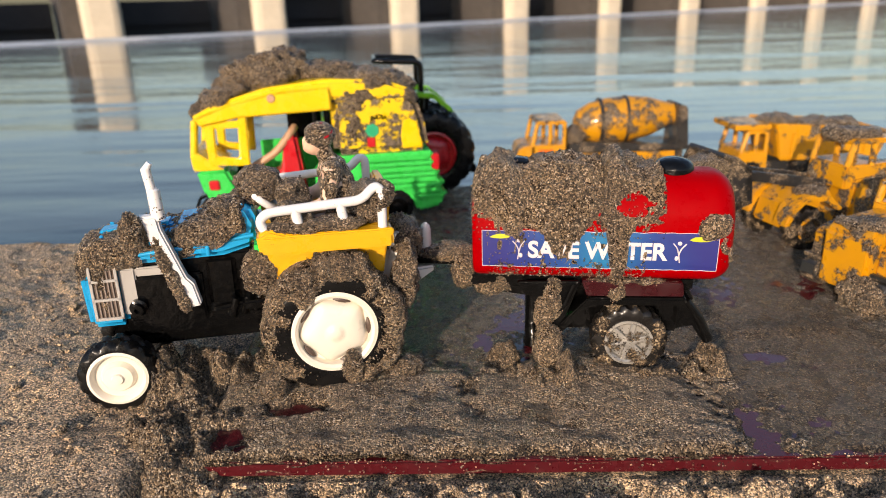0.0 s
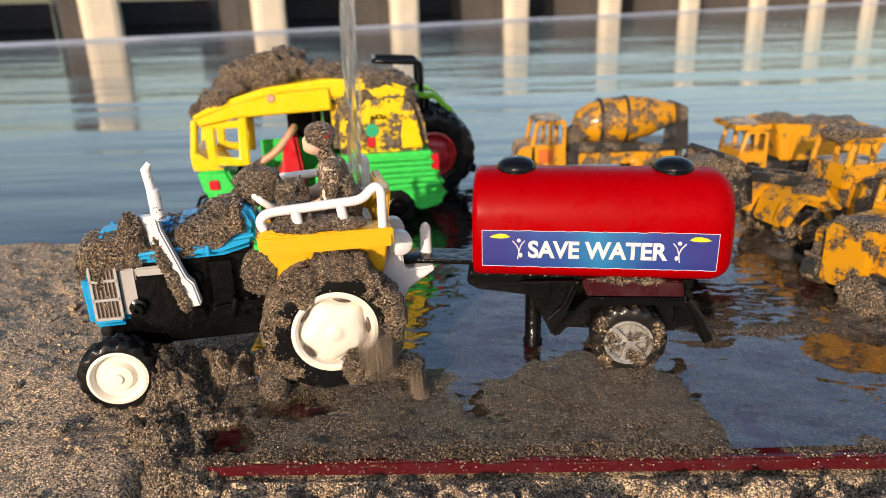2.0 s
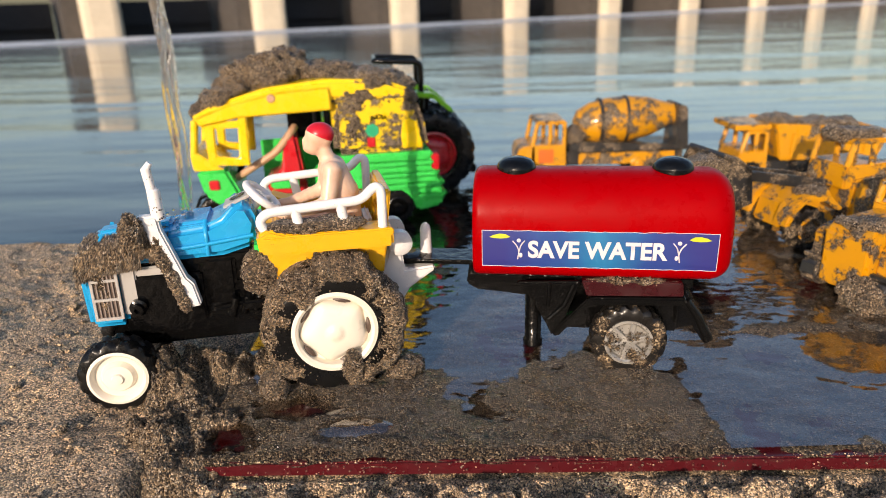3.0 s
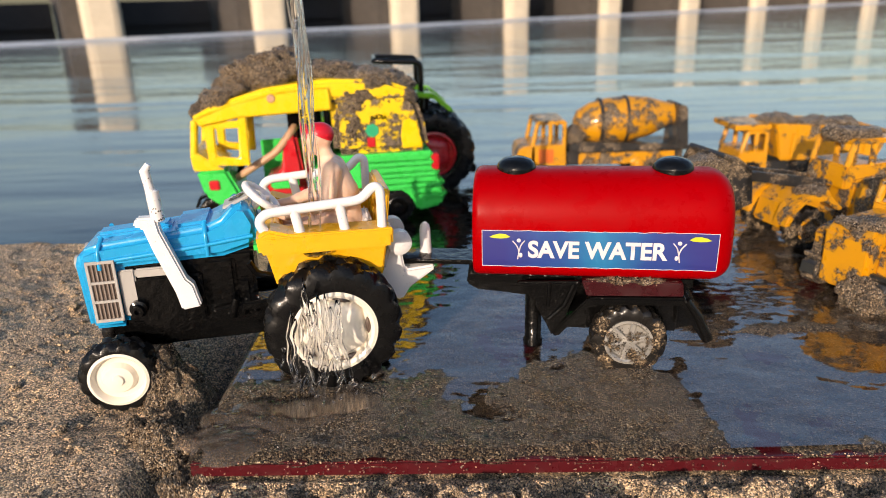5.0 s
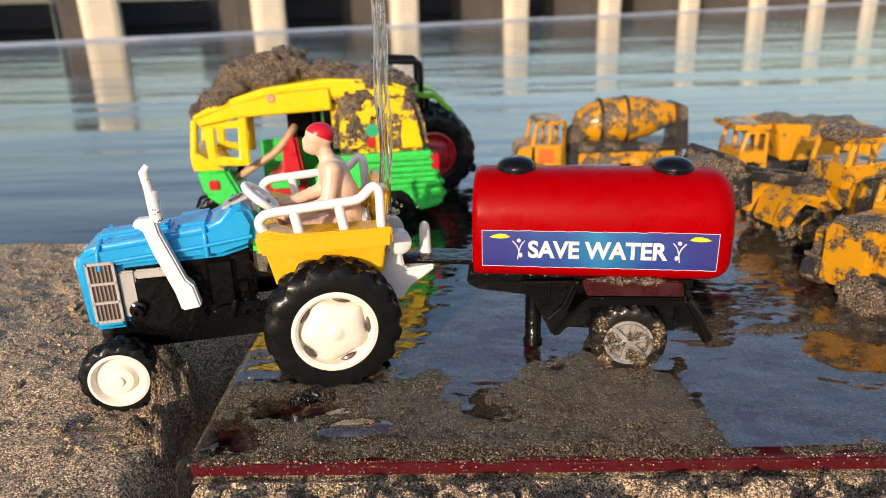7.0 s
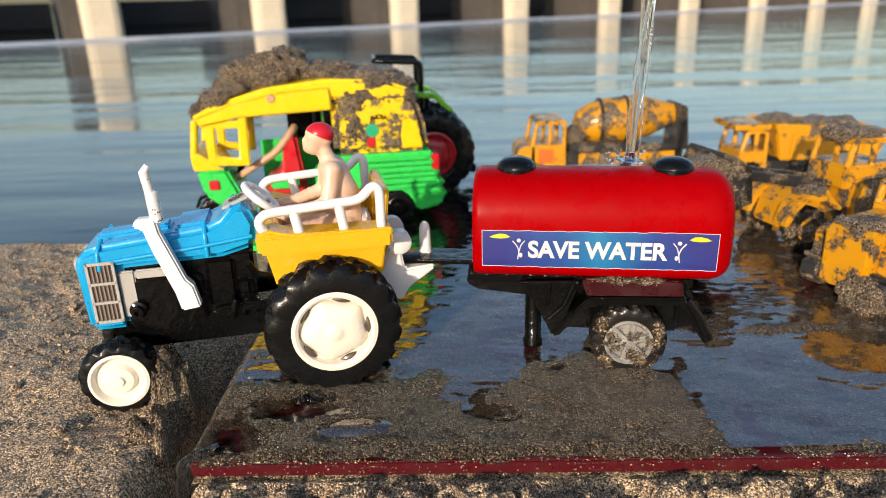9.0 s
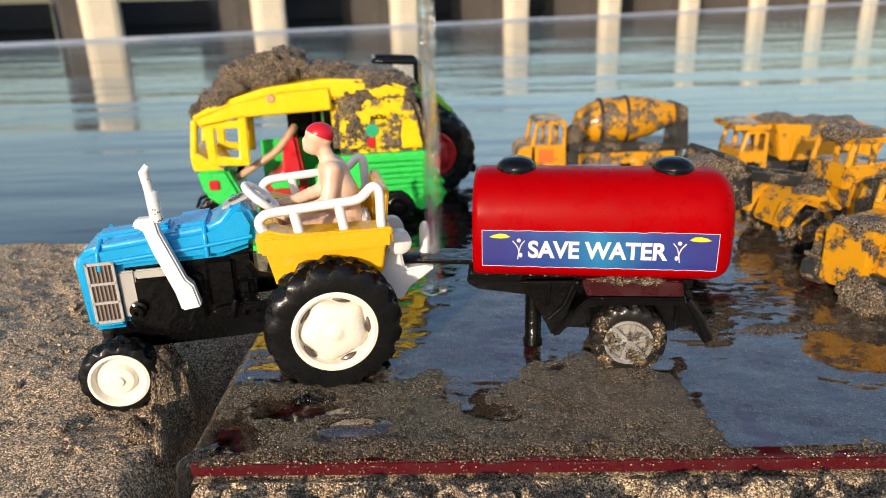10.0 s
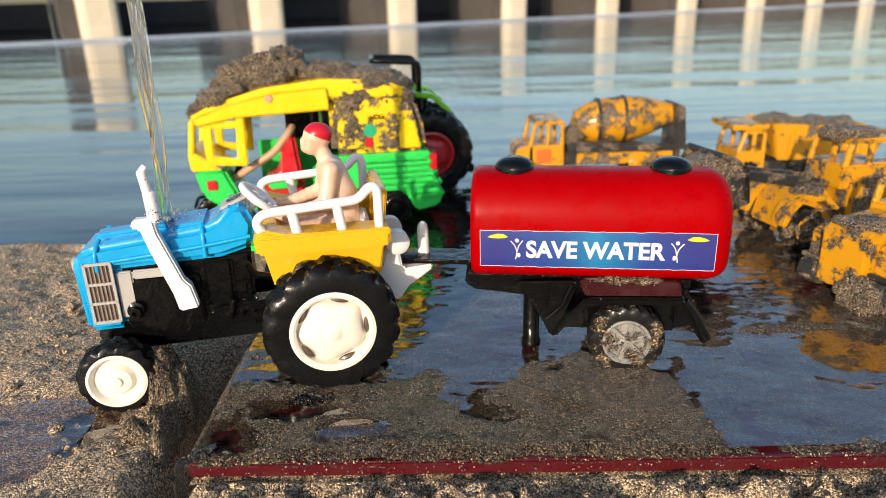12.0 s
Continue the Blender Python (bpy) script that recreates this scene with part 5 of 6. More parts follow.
# ---- sand that the water washes away ----
def tank_coat(x0, x1, seed, low):
    """A crust of sand over the tank between x0 and x1; low(x) is the height of its lower rim."""
    xs, fs = np.arange(x0, x1 + 0.01, 0.8), np.radians(np.arange(-50, 175, 2.0))
    X, Fm = np.meshgrid(xs, fs)
    base = np.array([tank_section(f, 0.0) for f in fs])
    Y, Z = np.repeat(base[:, :1], len(xs), 1), np.repeat(base[:, 1:], len(xs), 1)
    p = np.stack([X.ravel(), Y.ravel(), Z.ravel()], 1)
    rough = fbm(p * 0.16 + seed, 5, 0.55).reshape(X.shape)
    fine = fbm(p * 0.7 + seed, 3, 0.6).reshape(X.shape)
    cover = (Z - low(X)) / 5 + 0.40 * rough + 0.75 * fine
    cover = np.minimum(cover, np.minimum(X - x0, x1 - X) / 2.0 + 0.8 * fine)
    fleck = fbm(p * 0.42 + seed + 9, 3, 0.7).reshape(X.shape)
    cover = np.where((Z > 44) & (Z < 68) & (X < 20) & (X > -47), np.maximum(cover, (fleck - 0.38) * 1.2), cover)
    cover = np.where((Y < 0) & (X > 4), np.minimum(cover, np.hypot((X - 14) / 6.0, (Z - 76.5) / 4.0) - 1 + 0.5 * fine), cover)
    body = smooth(0, 1.4, cover)
    top = smooth(70, 84, Z)
    thick = body * (1.4 + 1.3 * rough + 0.5 * fine + 1.3 * top * (0.8 + rough))
    for cx, cz, w, h in ((-42, 82, 8, 6.5), (-25, 89, 6, 3.5), (-36, 73, 10, 4), (6, 89, 7, 4.5), (-10, 86, 10, 2.5)):
        thick += body * h * np.exp(-(((X - cx) / w) ** 2 + ((Z - cz) / w) ** 2)) * (Y < 6)
    thick = np.where(cover > 0, np.maximum(thick, 0.12), -0.6)
    bm = B()
    rad = np.hypot(Y, Z - 60)
    k = 1 + thick / rad
    shrink = np.array([tank_ring(x) for x in xs])[None, :]
    vs = [bm.verts.new((X[j, i], Y[j, i] * k[j, i] * shrink[0, i], 60 + (Z[j, i] - 60) * k[j, i] * shrink[0, i])) for j in range(len(fs)) for i in range(len(xs))]
    w = len(xs)
    for j in range(len(fs) - 1):
        for i in range(w - 1):
            if cover[j:j + 2, i:i + 2].max() > 0:
                bm.faces.new((vs[j * w + i], vs[j * w + i + 1], vs[(j + 1) * w + i + 1], vs[(j + 1) * w + i]))
    bmesh.ops.delete(bm, geom=[v for v in bm.verts if not v.link_faces], context="VERTS")
    rnd = random.Random(int(seed))
    spots = []
    for j in range(len(fs)):
        for i in range(w):
            on_it = cover[j, i] > 0
            if rnd.random() < (0.22 if on_it else 0.30 * math.exp(cover[j, i] * 0.9)):
                kk = 1 + ((thick[j, i] if on_it else 0.1) + 0.1) / rad[j, i]
                spots.append((X[j, i] + rnd.uniform(-0.4, 0.4), Y[j, i] * kk * shrink[0, i], 60 + (Z[j, i] - 60) * kk * shrink[0, i] + rnd.uniform(-0.3, 0.3)))
    add_grains(bm, spots, rnd)
    ob = new("sand_crust", finish(bm, "sand_crust", SAND, angle=180))
    ob.matrix_basis = pose(*TRAILER_AT, 0, 0, 0, TRAILER_TURN)
    return tagged(ob, "thick crust of wet sand stuck over the red tank", "sand")


def shell(name, label, P, N, thick, cover, m):
    """A crust on a surface: grid points P, outward normals N, thickness and cover (kept where above zero)."""
    bm = B()
    rows, cols = thick.shape
    Q = P + N * np.where(cover > 0, np.maximum(thick, 0.1), -0.7)[..., None]
    vs = [[bm.verts.new(Q[j, i]) for i in range(cols)] for j in range(rows)]
    for j in range(rows - 1):
        for i in range(cols - 1):
            if cover[j:j + 2, i:i + 2].max() > 0:
                bm.faces.new((vs[j][i], vs[j][i + 1], vs[j + 1][i + 1], vs[j + 1][i]))
    bmesh.ops.delete(bm, geom=[v for v in bm.verts if not v.link_faces], context="VERTS")
    rnd = random.Random(rows * 7 + cols)
    spots = []
    for j in range(rows):
        for i in range(cols):
            odds = 0.30 if cover[j, i] > 0 else 0.34 * math.exp(cover[j, i] * 1.6)
            if rnd.random() < odds:
                spots.append(P[j, i] + N[j, i] * (max(0.1, thick[j, i]) + 0.1 if cover[j, i] > 0 else 0.15) + np.array([rnd.uniform(-0.4, 0.4), 0, rnd.uniform(-0.2, 0.2)]))
    add_grains(bm, spots, rnd)
    ob = new(name, finish(bm, name, SAND, angle=180))
    ob.matrix_basis = m
    return tagged(ob, label, "sand")


def tyre_coat(c, r, w, a0, a1, heavy, seed, label):
    """A crust over the tread and outer wall of a tyre between two angles."""
    A = np.radians(np.arange(a0, a1 + 0.1, 2.0))
    cross = [(0.66, 1.0, 0.2, 1.0), (0.74, 1.0, 0.1, 1.0), (0.82, 1.0, 0.2, 1.0), (0.90, 0.97, 0.5, 0.8), (0.97, 0.86, 0.8, 0.5), (1.0, 0.6, 1.0, 0.0), (1.0, 0.3, 1, 0), (1.0, 0.0, 1.0, 0.0), (1.0, -0.3, 1, 0), (1.0, -0.6, 1.0, 0.0), (0.95, -0.9, 0.7, -0.7)]
    fine_cross = []
    for p, q in zip(cross, cross[1:]):
        for k in range(3):
            fine_cross.append(tuple(np.array(p) * (1 - k / 3) + np.array(q) * k / 3))
    P = np.zeros((len(fine_cross), len(A), 3))
    N = np.zeros_like(P)
    for j, (f, y, nr, ny) in enumerate(fine_cross):
        P[j] = np.stack([c[0] + r * f * np.cos(A), np.full(len(A), c[1] + y * w / 2), c[2] + r * f * np.sin(A)], 1)
        N[j] = np.stack([nr * np.cos(A), np.full(len(A), ny), nr * np.sin(A)], 1)
    q = P.reshape(-1, 3)
    rough = fbm(q * 0.14 + seed, 4, 0.55).reshape(P.shape[:2])
    fine = fbm(q * 0.6 + seed, 3, 0.6).reshape(P.shape[:2])
    f = np.array([k[0] for k in fine_cross])[:, None]
    ends = np.minimum(np.degrees(A) - a0, a1 - np.degrees(A))[None, :] / 9
    cover = np.minimum(ends + 0.7 * fine, (f - 0.86) * 6 + heavy * 0.7 + 1.5 * rough)
    thick = smooth(0, 1.2, cover) * heavy * (2.6 + 2.4 * rough + 0.9 * fine)
    return shell("sand_crust", label, P, N, thick, cover, pose(*TRACTOR_AT, 0, 0, 0, TRACTOR_TURN))


def hood_coat(x0, x1, seed, label):
    xs, ys = np.arange(x0, x1 + 0.1, 0.8), np.arange(-17, 17.1, 0.8)
    X, Y = np.meshgrid(xs, ys)
    top = np.interp(X, [24, 28, 33, 40, 46, 60, 88, 96, 98.5], [74, 80, 81, 75.5, 73.5, 71.5, 69, 66.5, 62])
    edge = np.maximum(0, np.abs(Y) - 12.2)
    P = np.stack([X, np.clip(Y, -14.3, 14.3), top - 0.4 - edge * 2.6], 2)
    N = np.stack([0 * X, np.sign(Y) * smooth(10, 14, np.abs(Y)), 1 - 0.7 * smooth(11, 15, np.abs(Y))], 2)
    q = P.reshape(-1, 3)
    rough = fbm(q * 0.13 + seed, 4, 0.55).reshape(X.shape)
    fine = fbm(q * 0.6 + seed, 3, 0.6).reshape(X.shape)
    cover = np.minimum(np.minimum(X - x0, x1 - X) / 2 + 0.8 * fine, 1.35 + 1.3 * rough - edge * 0.3)
    thick = smooth(0, 1, cover) * (2.0 + 1.5 * rough + 0.8 * fine)
    return shell("sand_crust", label, P, N, thick, cover, pose(*TRACTOR_AT, 0, 0, 0, TRACTOR_TURN))


def heap(place, rx, ry, h, seed, label, deep=8.0):
    """A trampled heap of sand: a mound with cracks and crumbly edges, sizes in millimetres."""
    n, seg = 46, 90
    R, A = np.meshgrid(np.linspace(0, 1, n), np.linspace(0, 2 * math.pi, seg, endpoint=False), indexing="ij")
    wob = 1 + 0.22 * fbm(np.stack([np.cos(A).ravel() * 1.7 + seed, np.sin(A).ravel() * 1.7, 0 * A.ravel()], 1), 3).reshape(A.shape)
    X, Y = R * rx * wob * np.cos(A), R * ry * wob * np.sin(A)
    q = np.stack([X.ravel(), Y.ravel(), 0 * X.ravel() + seed * 7], 1)
    ridge = 1 - 2 * np.abs(fbm(q * 0.075, 3, 0.5)).reshape(X.shape)
    fine = fbm(q * 0.45, 4, 0.6).reshape(X.shape)
    Z = h * (1 - R ** 2.2) * (0.55 + 0.55 * ridge) + fine * 1.3 * (1 - R ** 4) - deep * R ** 5
    bm = B()
    vs = [[bm.verts.new((X[i, j], Y[i, j], Z[i, j])) for j in range(seg)] for i in range(1, n)]
    mid = bm.verts.new((0, 0, float(Z[0].mean())))
    for j in range(seg):
        bm.faces.new((mid, vs[0][j], vs[0][(j + 1) % seg]))
    for a, b in zip(vs, vs[1:]):
        for j in range(seg):
            bm.faces.new((a[j], b[j], b[(j + 1) % seg], a[(j + 1) % seg]))
    rnd = random.Random(int(seed))
    add_grains(bm, [v.co + Vector((0, 0, 0.1)) for row in vs[:40] for v in row if rnd.random() < 0.22], rnd)
    ob = new("sand_mound", finish(bm, "sand_mound", SAND, angle=180))
    ob.matrix_basis = pose(*place)
    return tagged(ob, label, "sand")


def rim_left(x):
    return 66.5 + 0.16 * np.abs(x + 20) - 12 * np.exp(-((x + 14) / 9) ** 2) - 8 * np.exp(-((x + 36) / 6) ** 2)


def rim_right(x):
    return 67.0 + 1.0 * np.maximum(0, x - 19) - 26 * np.exp(-((x - 8.5) / 4.2) ** 4)


heap((-0.1195, -0.010, -0.003), 11, 17, 24, 41.0, WHEEL_BANK)
heap((-0.1205, -0.034, -0.004), 11, 20, 17, 46.0, WHEEL_BANK)
washed = []
washed.append((tank_coat(-53.5, 2, 2.0, rim_left), 0.33, 0.58, 1))
washed.append((tank_coat(0.5, 27, 5.0, rim_right), 0.12, 0.36, 1))
T_, TT_ = TRAILER_AT, TRAILER_TURN
K_, KT_ = TRACTOR_AT, TRACTOR_TURN
TANK_SAND = "lump of wet sand slumped under the tank"
for c, radii, seed, t0, t1, tilt in (
        ((46, -17.0, 68), (7, 5, 6), 51, 0.10, 0.34, 0), ((50, -13, 58), (6, 7, 9), 52, 0.10, 0.34, 0),
        ((-20, -19, 30), (5, 5, 15), 53, 0.40, 0.72, 8), ((-20, -22, 14), (6.5, 6, 12), 54, 0.45, 0.80, 0),
        ((8.5, -19, 36), (4.5, 4, 7), 56, 0.15, 0.45, 0),
         ((-45, -8, 37), (9, 5, 6), 62, 0.4, 0.75, 0)):
    washed.append((lump(T_, TT_, c, radii, seed, TANK_SAND, 1.4, 0.2, 4, 0, tilt), t0, t1, 0))
for c, radii, seed, t0, t1 in (((-18, -32), (18, 13, 17), 55, 0.48, 0.85), ((-40, -14), (9, 8, 10), 57, 0.45, 0.95), ((-33, -26), (8, 6, 7), 58, 0.45, 0.95),
                               ((50, -18), (13, 11, 14), 59, 0.25, 0.75), ((26, -27), (15, 7, 6), 60, 0.35, 0.8), ((0, -24), (9, 8, 7), 61, 0.4, 0.8)):
    washed.append((heap(on(T_, TT_, *c, 0), *radii, seed, "mound of wet sand slumped beside the trailer", 3.0), t0, t1, 0))
for c, radii, seed, t0, t1 in (((-68, 0, 47.5), (16, 8.6, 3.6), 63, 1.38, 1.70), ((-58, -6, 41), (6, 7, 9), 64, 1.38, 1.70)):
    washed.append((lump(T_, TT_, c, radii, seed, "wet sand plastered on the trailer drawbar", 1.2, 0.2), t0, t1, 0))
TRACTOR_SAND = "lump of wet sand plastered on the tractor"
for c, radii, seed, t0, t1, tilt in (
        ((36, 5, 78), (8, 10, 4.5), 67, 2.55, 2.9, -20),
        ((23, 0, 86), (9.5, 9, 8.5), 68, 2.42, 2.75, 0), ((9, 8, 79), (7, 8, 9.5), 69, 2.1, 2.5, 0), ((10, 22, 76), (7, 9, 4.5), 70, 2.3, 2.8, 0),
        ((-22, 14, 78), (8, 14, 9), 71, 1.75, 2.15, 0), ((-27, 27, 82), (4.4, 5, 7), 72, 1.72, 2.1, 0),
        ((-38, 2, 57), (8.5, 15, 10), 73, 1.62, 2.0, 0), ((-36, 24, 46), (5.5, 10, 16), 74, 1.62, 2.2, -6),
        ((9, 35, 50), (8, 4.5, 8.5), 77, 4.0, 4.6, -30), ((24, 33, 6), (7, 8, 7), 80, 3.9, 4.7, 0), ((-10, 38.0, 13), (4.5, 2.5, 7.5), 81, 4.4, 4.9, 0), ((-32, 30, 4), (9, 8, 6), 87, 4.6, 5.2, 0),
        ((2, 27, 73.5), (22, 6.5, 3.0), 82, 4.3, 5.3, 0),
        ((24, 16, 52), (8, 9, 10), 83, 4.0, 4.9, 0), ((72, 20.5, 76), (5, 4, 7), 84, 2.98, 3.35, 0), ((60.5, 20.0, 56), (2.6, 2.2, 17), 85, 3.0, 3.4, 15),
        ((89, 13.6, 52), (2.6, 2.0, 13), 86, 3.0, 3.5, 0)):
    washed.append((lump(K_, KT_, c, radii, seed, TRACTOR_SAND, 1.5 if min(radii) > 3 else 0.9, 0.19, 4, 0, tilt), t0, t1, 0))
washed.append((hood_coat(29, 62, 3.0, "crust of wet sand over the tractor hood"), 2.72, 3.12, 1))
washed.append((hood_coat(60, 98, 6.0, "crust of wet sand over the tractor hood"), 2.95, 3.4, 1))
REAR_C = (-3, 28, 29.2)
washed.append((tyre_coat(REAR_C, 29.0, 19.6, 76, 140, 0.95, 4.0, "thick crust of wet sand on the rear tyre"), 4.2, 4.75, 1))
washed.append((tyre_coat(REAR_C, 29.0, 19.6, 138, 262, 0.6, 8.0, "thick crust of wet sand on the rear tyre"), 4.5, 5.0, 1))
washed.append((tyre_coat(REAR_C, 29.0, 19.6, -70, 78, 0.30, 12.0, "crust of wet sand on the rear tyre"), 3.9, 4.5, 1))
# a skin of sand on the doll, thin enough to let it show through
bm = capsules(B(), [(a, b, ra + 0.25, rb + 0.25) for a, b, ra, rb in DOLL_BONES[:5]] + [(a, b, ra + 0.1, rb + 0.1) for a, b, ra, rb in DOLL_BONES[7:8]])
ball(bm, (-5.2, 0, 105.7), (6.5, 5.9, 5.3), 40, 24)
crumble(bm, 0.7, 0.9, 9, 3)
skin = new("sand_skin", finish(bm, "sand_skin", SAND, angle=180))
skin.matrix_basis = pose(*TRACTOR_AT, 0, 0, 0, TRACTOR_TURN)
fuse = skin.modifiers.new("fuse", "REMESH")
fuse.mode, fuse.voxel_size, fuse.use_smooth_shade = "VOXEL", 0.00055, True
tagged(skin, "thin skin of wet sand grains over the doll", "sand")
washed.append((skin, 2.0, 2.3, 1))
CORNER_SAND = "heap of trampled wet sand over the board corner"
for c, radii, seed, t0, t1 in (
        ((-0.106, 0.004, 0.0), (24, 22, 15), 91, 4.3, 5.2), ((-0.116, -0.014, 0.0), (17, 20, 13), 92, 5.1, 6.1), ((-0.098, -0.026, -0.001), (24, 20, 8), 93, 4.6, 5.5),
        ((-0.100, -0.054, -0.003), (20, 21, 6), 95, 4.4, 5.8), ((-0.080, 0.014, 0.0), (18, 18, 8), 98, 3.9, 4.9), ((-0.112, -0.040, -0.002), (16, 18, 9), 99, 5.2, 6.3)):
    washed.append((heap(c, *radii, seed, CORNER_SAND), t0, t1, 2))


# ---- the water poured over the toys ----
def make_stream():
    t = thing("water_stream", pose(0.07, 0.02, 0.3), "clear twisting stream of water poured from above", "water", kind="stuff")
    for k, (rad, off, ph) in enumerate(((2.1, 0.0, 0.0), (1.0, 2.1, 1.2), (0.6, 2.8, 3.4), (0.45, 3.2, 5.0))):
        bm = B()
        n, seg = 90, 20
        rings = []
        for i in range(n + 1):
            z = 260.0 * i / n
            w = rad * (0.75 + 0.35 * min(1, z / 160)) * (1 + 0.12 * math.sin(z * 0.11 + ph))
            tw = z * 0.035 + ph
            cx, cy = off * math.cos(z * 0.045 + ph) + 1.2 * math.sin(z * 0.02), off * math.sin(z * 0.045 + ph)
            ring = []
            for j in range(seg):
                a = 2 * math.pi * j / seg
                r = w * (1 + 0.30 * math.cos(2 * (a - tw)) + 0.10 * math.sin(5 * a + z * 0.2))
                ring.append(bm.verts.new((cx + r * math.cos(a), cy + r * math.sin(a), z)))
            rings.append(ring)
        for a, b in zip(rings, rings[1:]):
            for j in range(seg):
                bm.faces.new((a[j], a[(j + 1) % seg], b[(j + 1) % seg], b[j]))
        bm.faces.new(rings[0][::-1])
        bm.faces.new(rings[-1])
        part("strand", bm, CLEAR, t, "", angle=180)
    bm = B()
    rnd = random.Random(12)
    for i in range(26):
        a, d = rnd.uniform(0, 6.28), abs(rnd.gauss(0, 7)) + 2
        r = rnd.uniform(0.25, 0.8)
        bmesh.ops.create_icosphere(bm, subdivisions=2, radius=r, matrix=Matrix.Translation((d * math.cos(a), d * math.sin(a), rnd.uniform(0.3, 9) * math.exp(-d / 14))) @ Matrix.Diagonal((1, 1, rnd.uniform(0.9, 1.7), 1)))
    part("splash_drops", bm, CLEAR, t, "flying drops of water", angle=180)
    bm = B()
    lathe(bm, [(2.0, 4.0), (2.6, 1.6), (4.4, 0.9), (5.8, 1.3), (6.3, 0.9), (5.8, 0.1), (3.0, -0.6)], (0, 0, 0), "z", 28)
    crumble(bm, 0.7, 0.3, 4, 2)
    part("splash_crown", bm, CLEAR, t, "", angle=180)
    return t


stream = make_stream()


def make_runoff():
    """Water tumbling off a toy: ragged falling strands and drops."""
    t = thing("falling_water", pose(-0.06, -0.03, -0.2), "rinse water tumbling off the toy in ragged strands", "water", kind="stuff")
    rnd = random.Random(31)
    for k in range(18):
        bm = B()
        x0, y0 = rnd.gauss(0, 6.5), rnd.uniform(-6, 5)
        top, low = rnd.uniform(40, 56), rnd.uniform(0, 16)
        pts, rs = [], []
        for i in range(12):
            f = i / 11
            pts.append((x0 + rnd.uniform(-0.8, 0.8) + 3 * math.sin(f * 4 + k) * f + x0 * 0.25 * f, y0 - 7 * f + rnd.uniform(-0.6, 0.6), top + (low - top) * f))
            rs.append(rnd.uniform(0.35, 1.25) * (1 - 0.4 * f))
        rs[0] = rs[-1] = 0.3
        tube(bm, pts, rs, 10)
        crumble(bm, 0.5, 0.5, k, 2)
        part("water_strand", bm, CLEAR, t, "", angle=180)
    bm = B()
    for i in range(46):
        r = rnd.uniform(0.3, 1.0)
        bmesh.ops.create_icosphere(bm, subdivisions=2, radius=r, matrix=Matrix.Translation((rnd.gauss(0, 13), rnd.gauss(-6, 7), abs(rnd.gauss(6, 12)))))
    part("flying_drops", bm, CLEAR, t, "", angle=180)
    return t


runoff = make_runoff()


def make_mud_fall():
    """Sandy water pouring off the tank over its chassis: ragged sheets that break into strands."""
    t = thing("muddy_water", pose(*TRAILER_AT, -0.3, 0, 0, TRAILER_TURN), "sandy brown water pouring off the tank over its chassis", "water", kind="stuff")
    rnd = random.Random(17)
    for k, (x0, wide, low) in enumerate(((-40, 9, 3), (-22, 15, 0), (-13, 9, 0), (4, 12, 6), (22, 14, 12), (40, 7, 4))):
        bm = B()
        n, m_ = 22, 18
        sides = []
        for face in (0, 1):
            rows_ = []
            for i in range(n):
                f = i / (n - 1)
                half = wide * (1 - 0.45 * f + 0.16 * math.sin(f * 7 + k)) / 2
                rows_.append([])
                for j in range(m_):
                    u = j / (m_ - 1) * 2 - 1
                    thick = 1.1 * (1 - u * u) * (0.4 + f * (1 - f) * 2.4)
                    wave = 1.3 * math.sin(u * 5 + f * 4 + k * 2) + 0.8 * math.sin(u * 11 + k)
                    rows_[-1].append(bm.verts.new((x0 + u * half + 1.5 * math.sin(f * 5 + k), -22.5 - 6 * f * f + wave * 0.6 + (thick if face else -thick), 45 + (low - 45) * f)))
            sides.append(rows_)
            for a, b in zip(rows_, rows_[1:]):
                for j in range(m_ - 1):
                    bm.faces.new((a[j], a[j + 1], b[j + 1], b[j]))
        bmesh.ops.remove_doubles(bm, verts=bm.verts, dist=0.02)
        part("water_sheet", crumble(bm, 0.5, 0.3, k, 3), MUDDY, t, "", angle=180)
    bm = B()
    for i in range(70):
        r_ = rnd.uniform(0.25, 0.8)
        bmesh.ops.create_icosphere(bm, subdivisions=2, radius=r_, matrix=Matrix.Translation((rnd.gauss(-5, 26), -26 + rnd.gauss(-4, 5), abs(rnd.gauss(3, 7)))))
    part("flying_drops", bm, MUDDY, t, "", angle=180)
    return t


mud_fall = make_mud_fall()


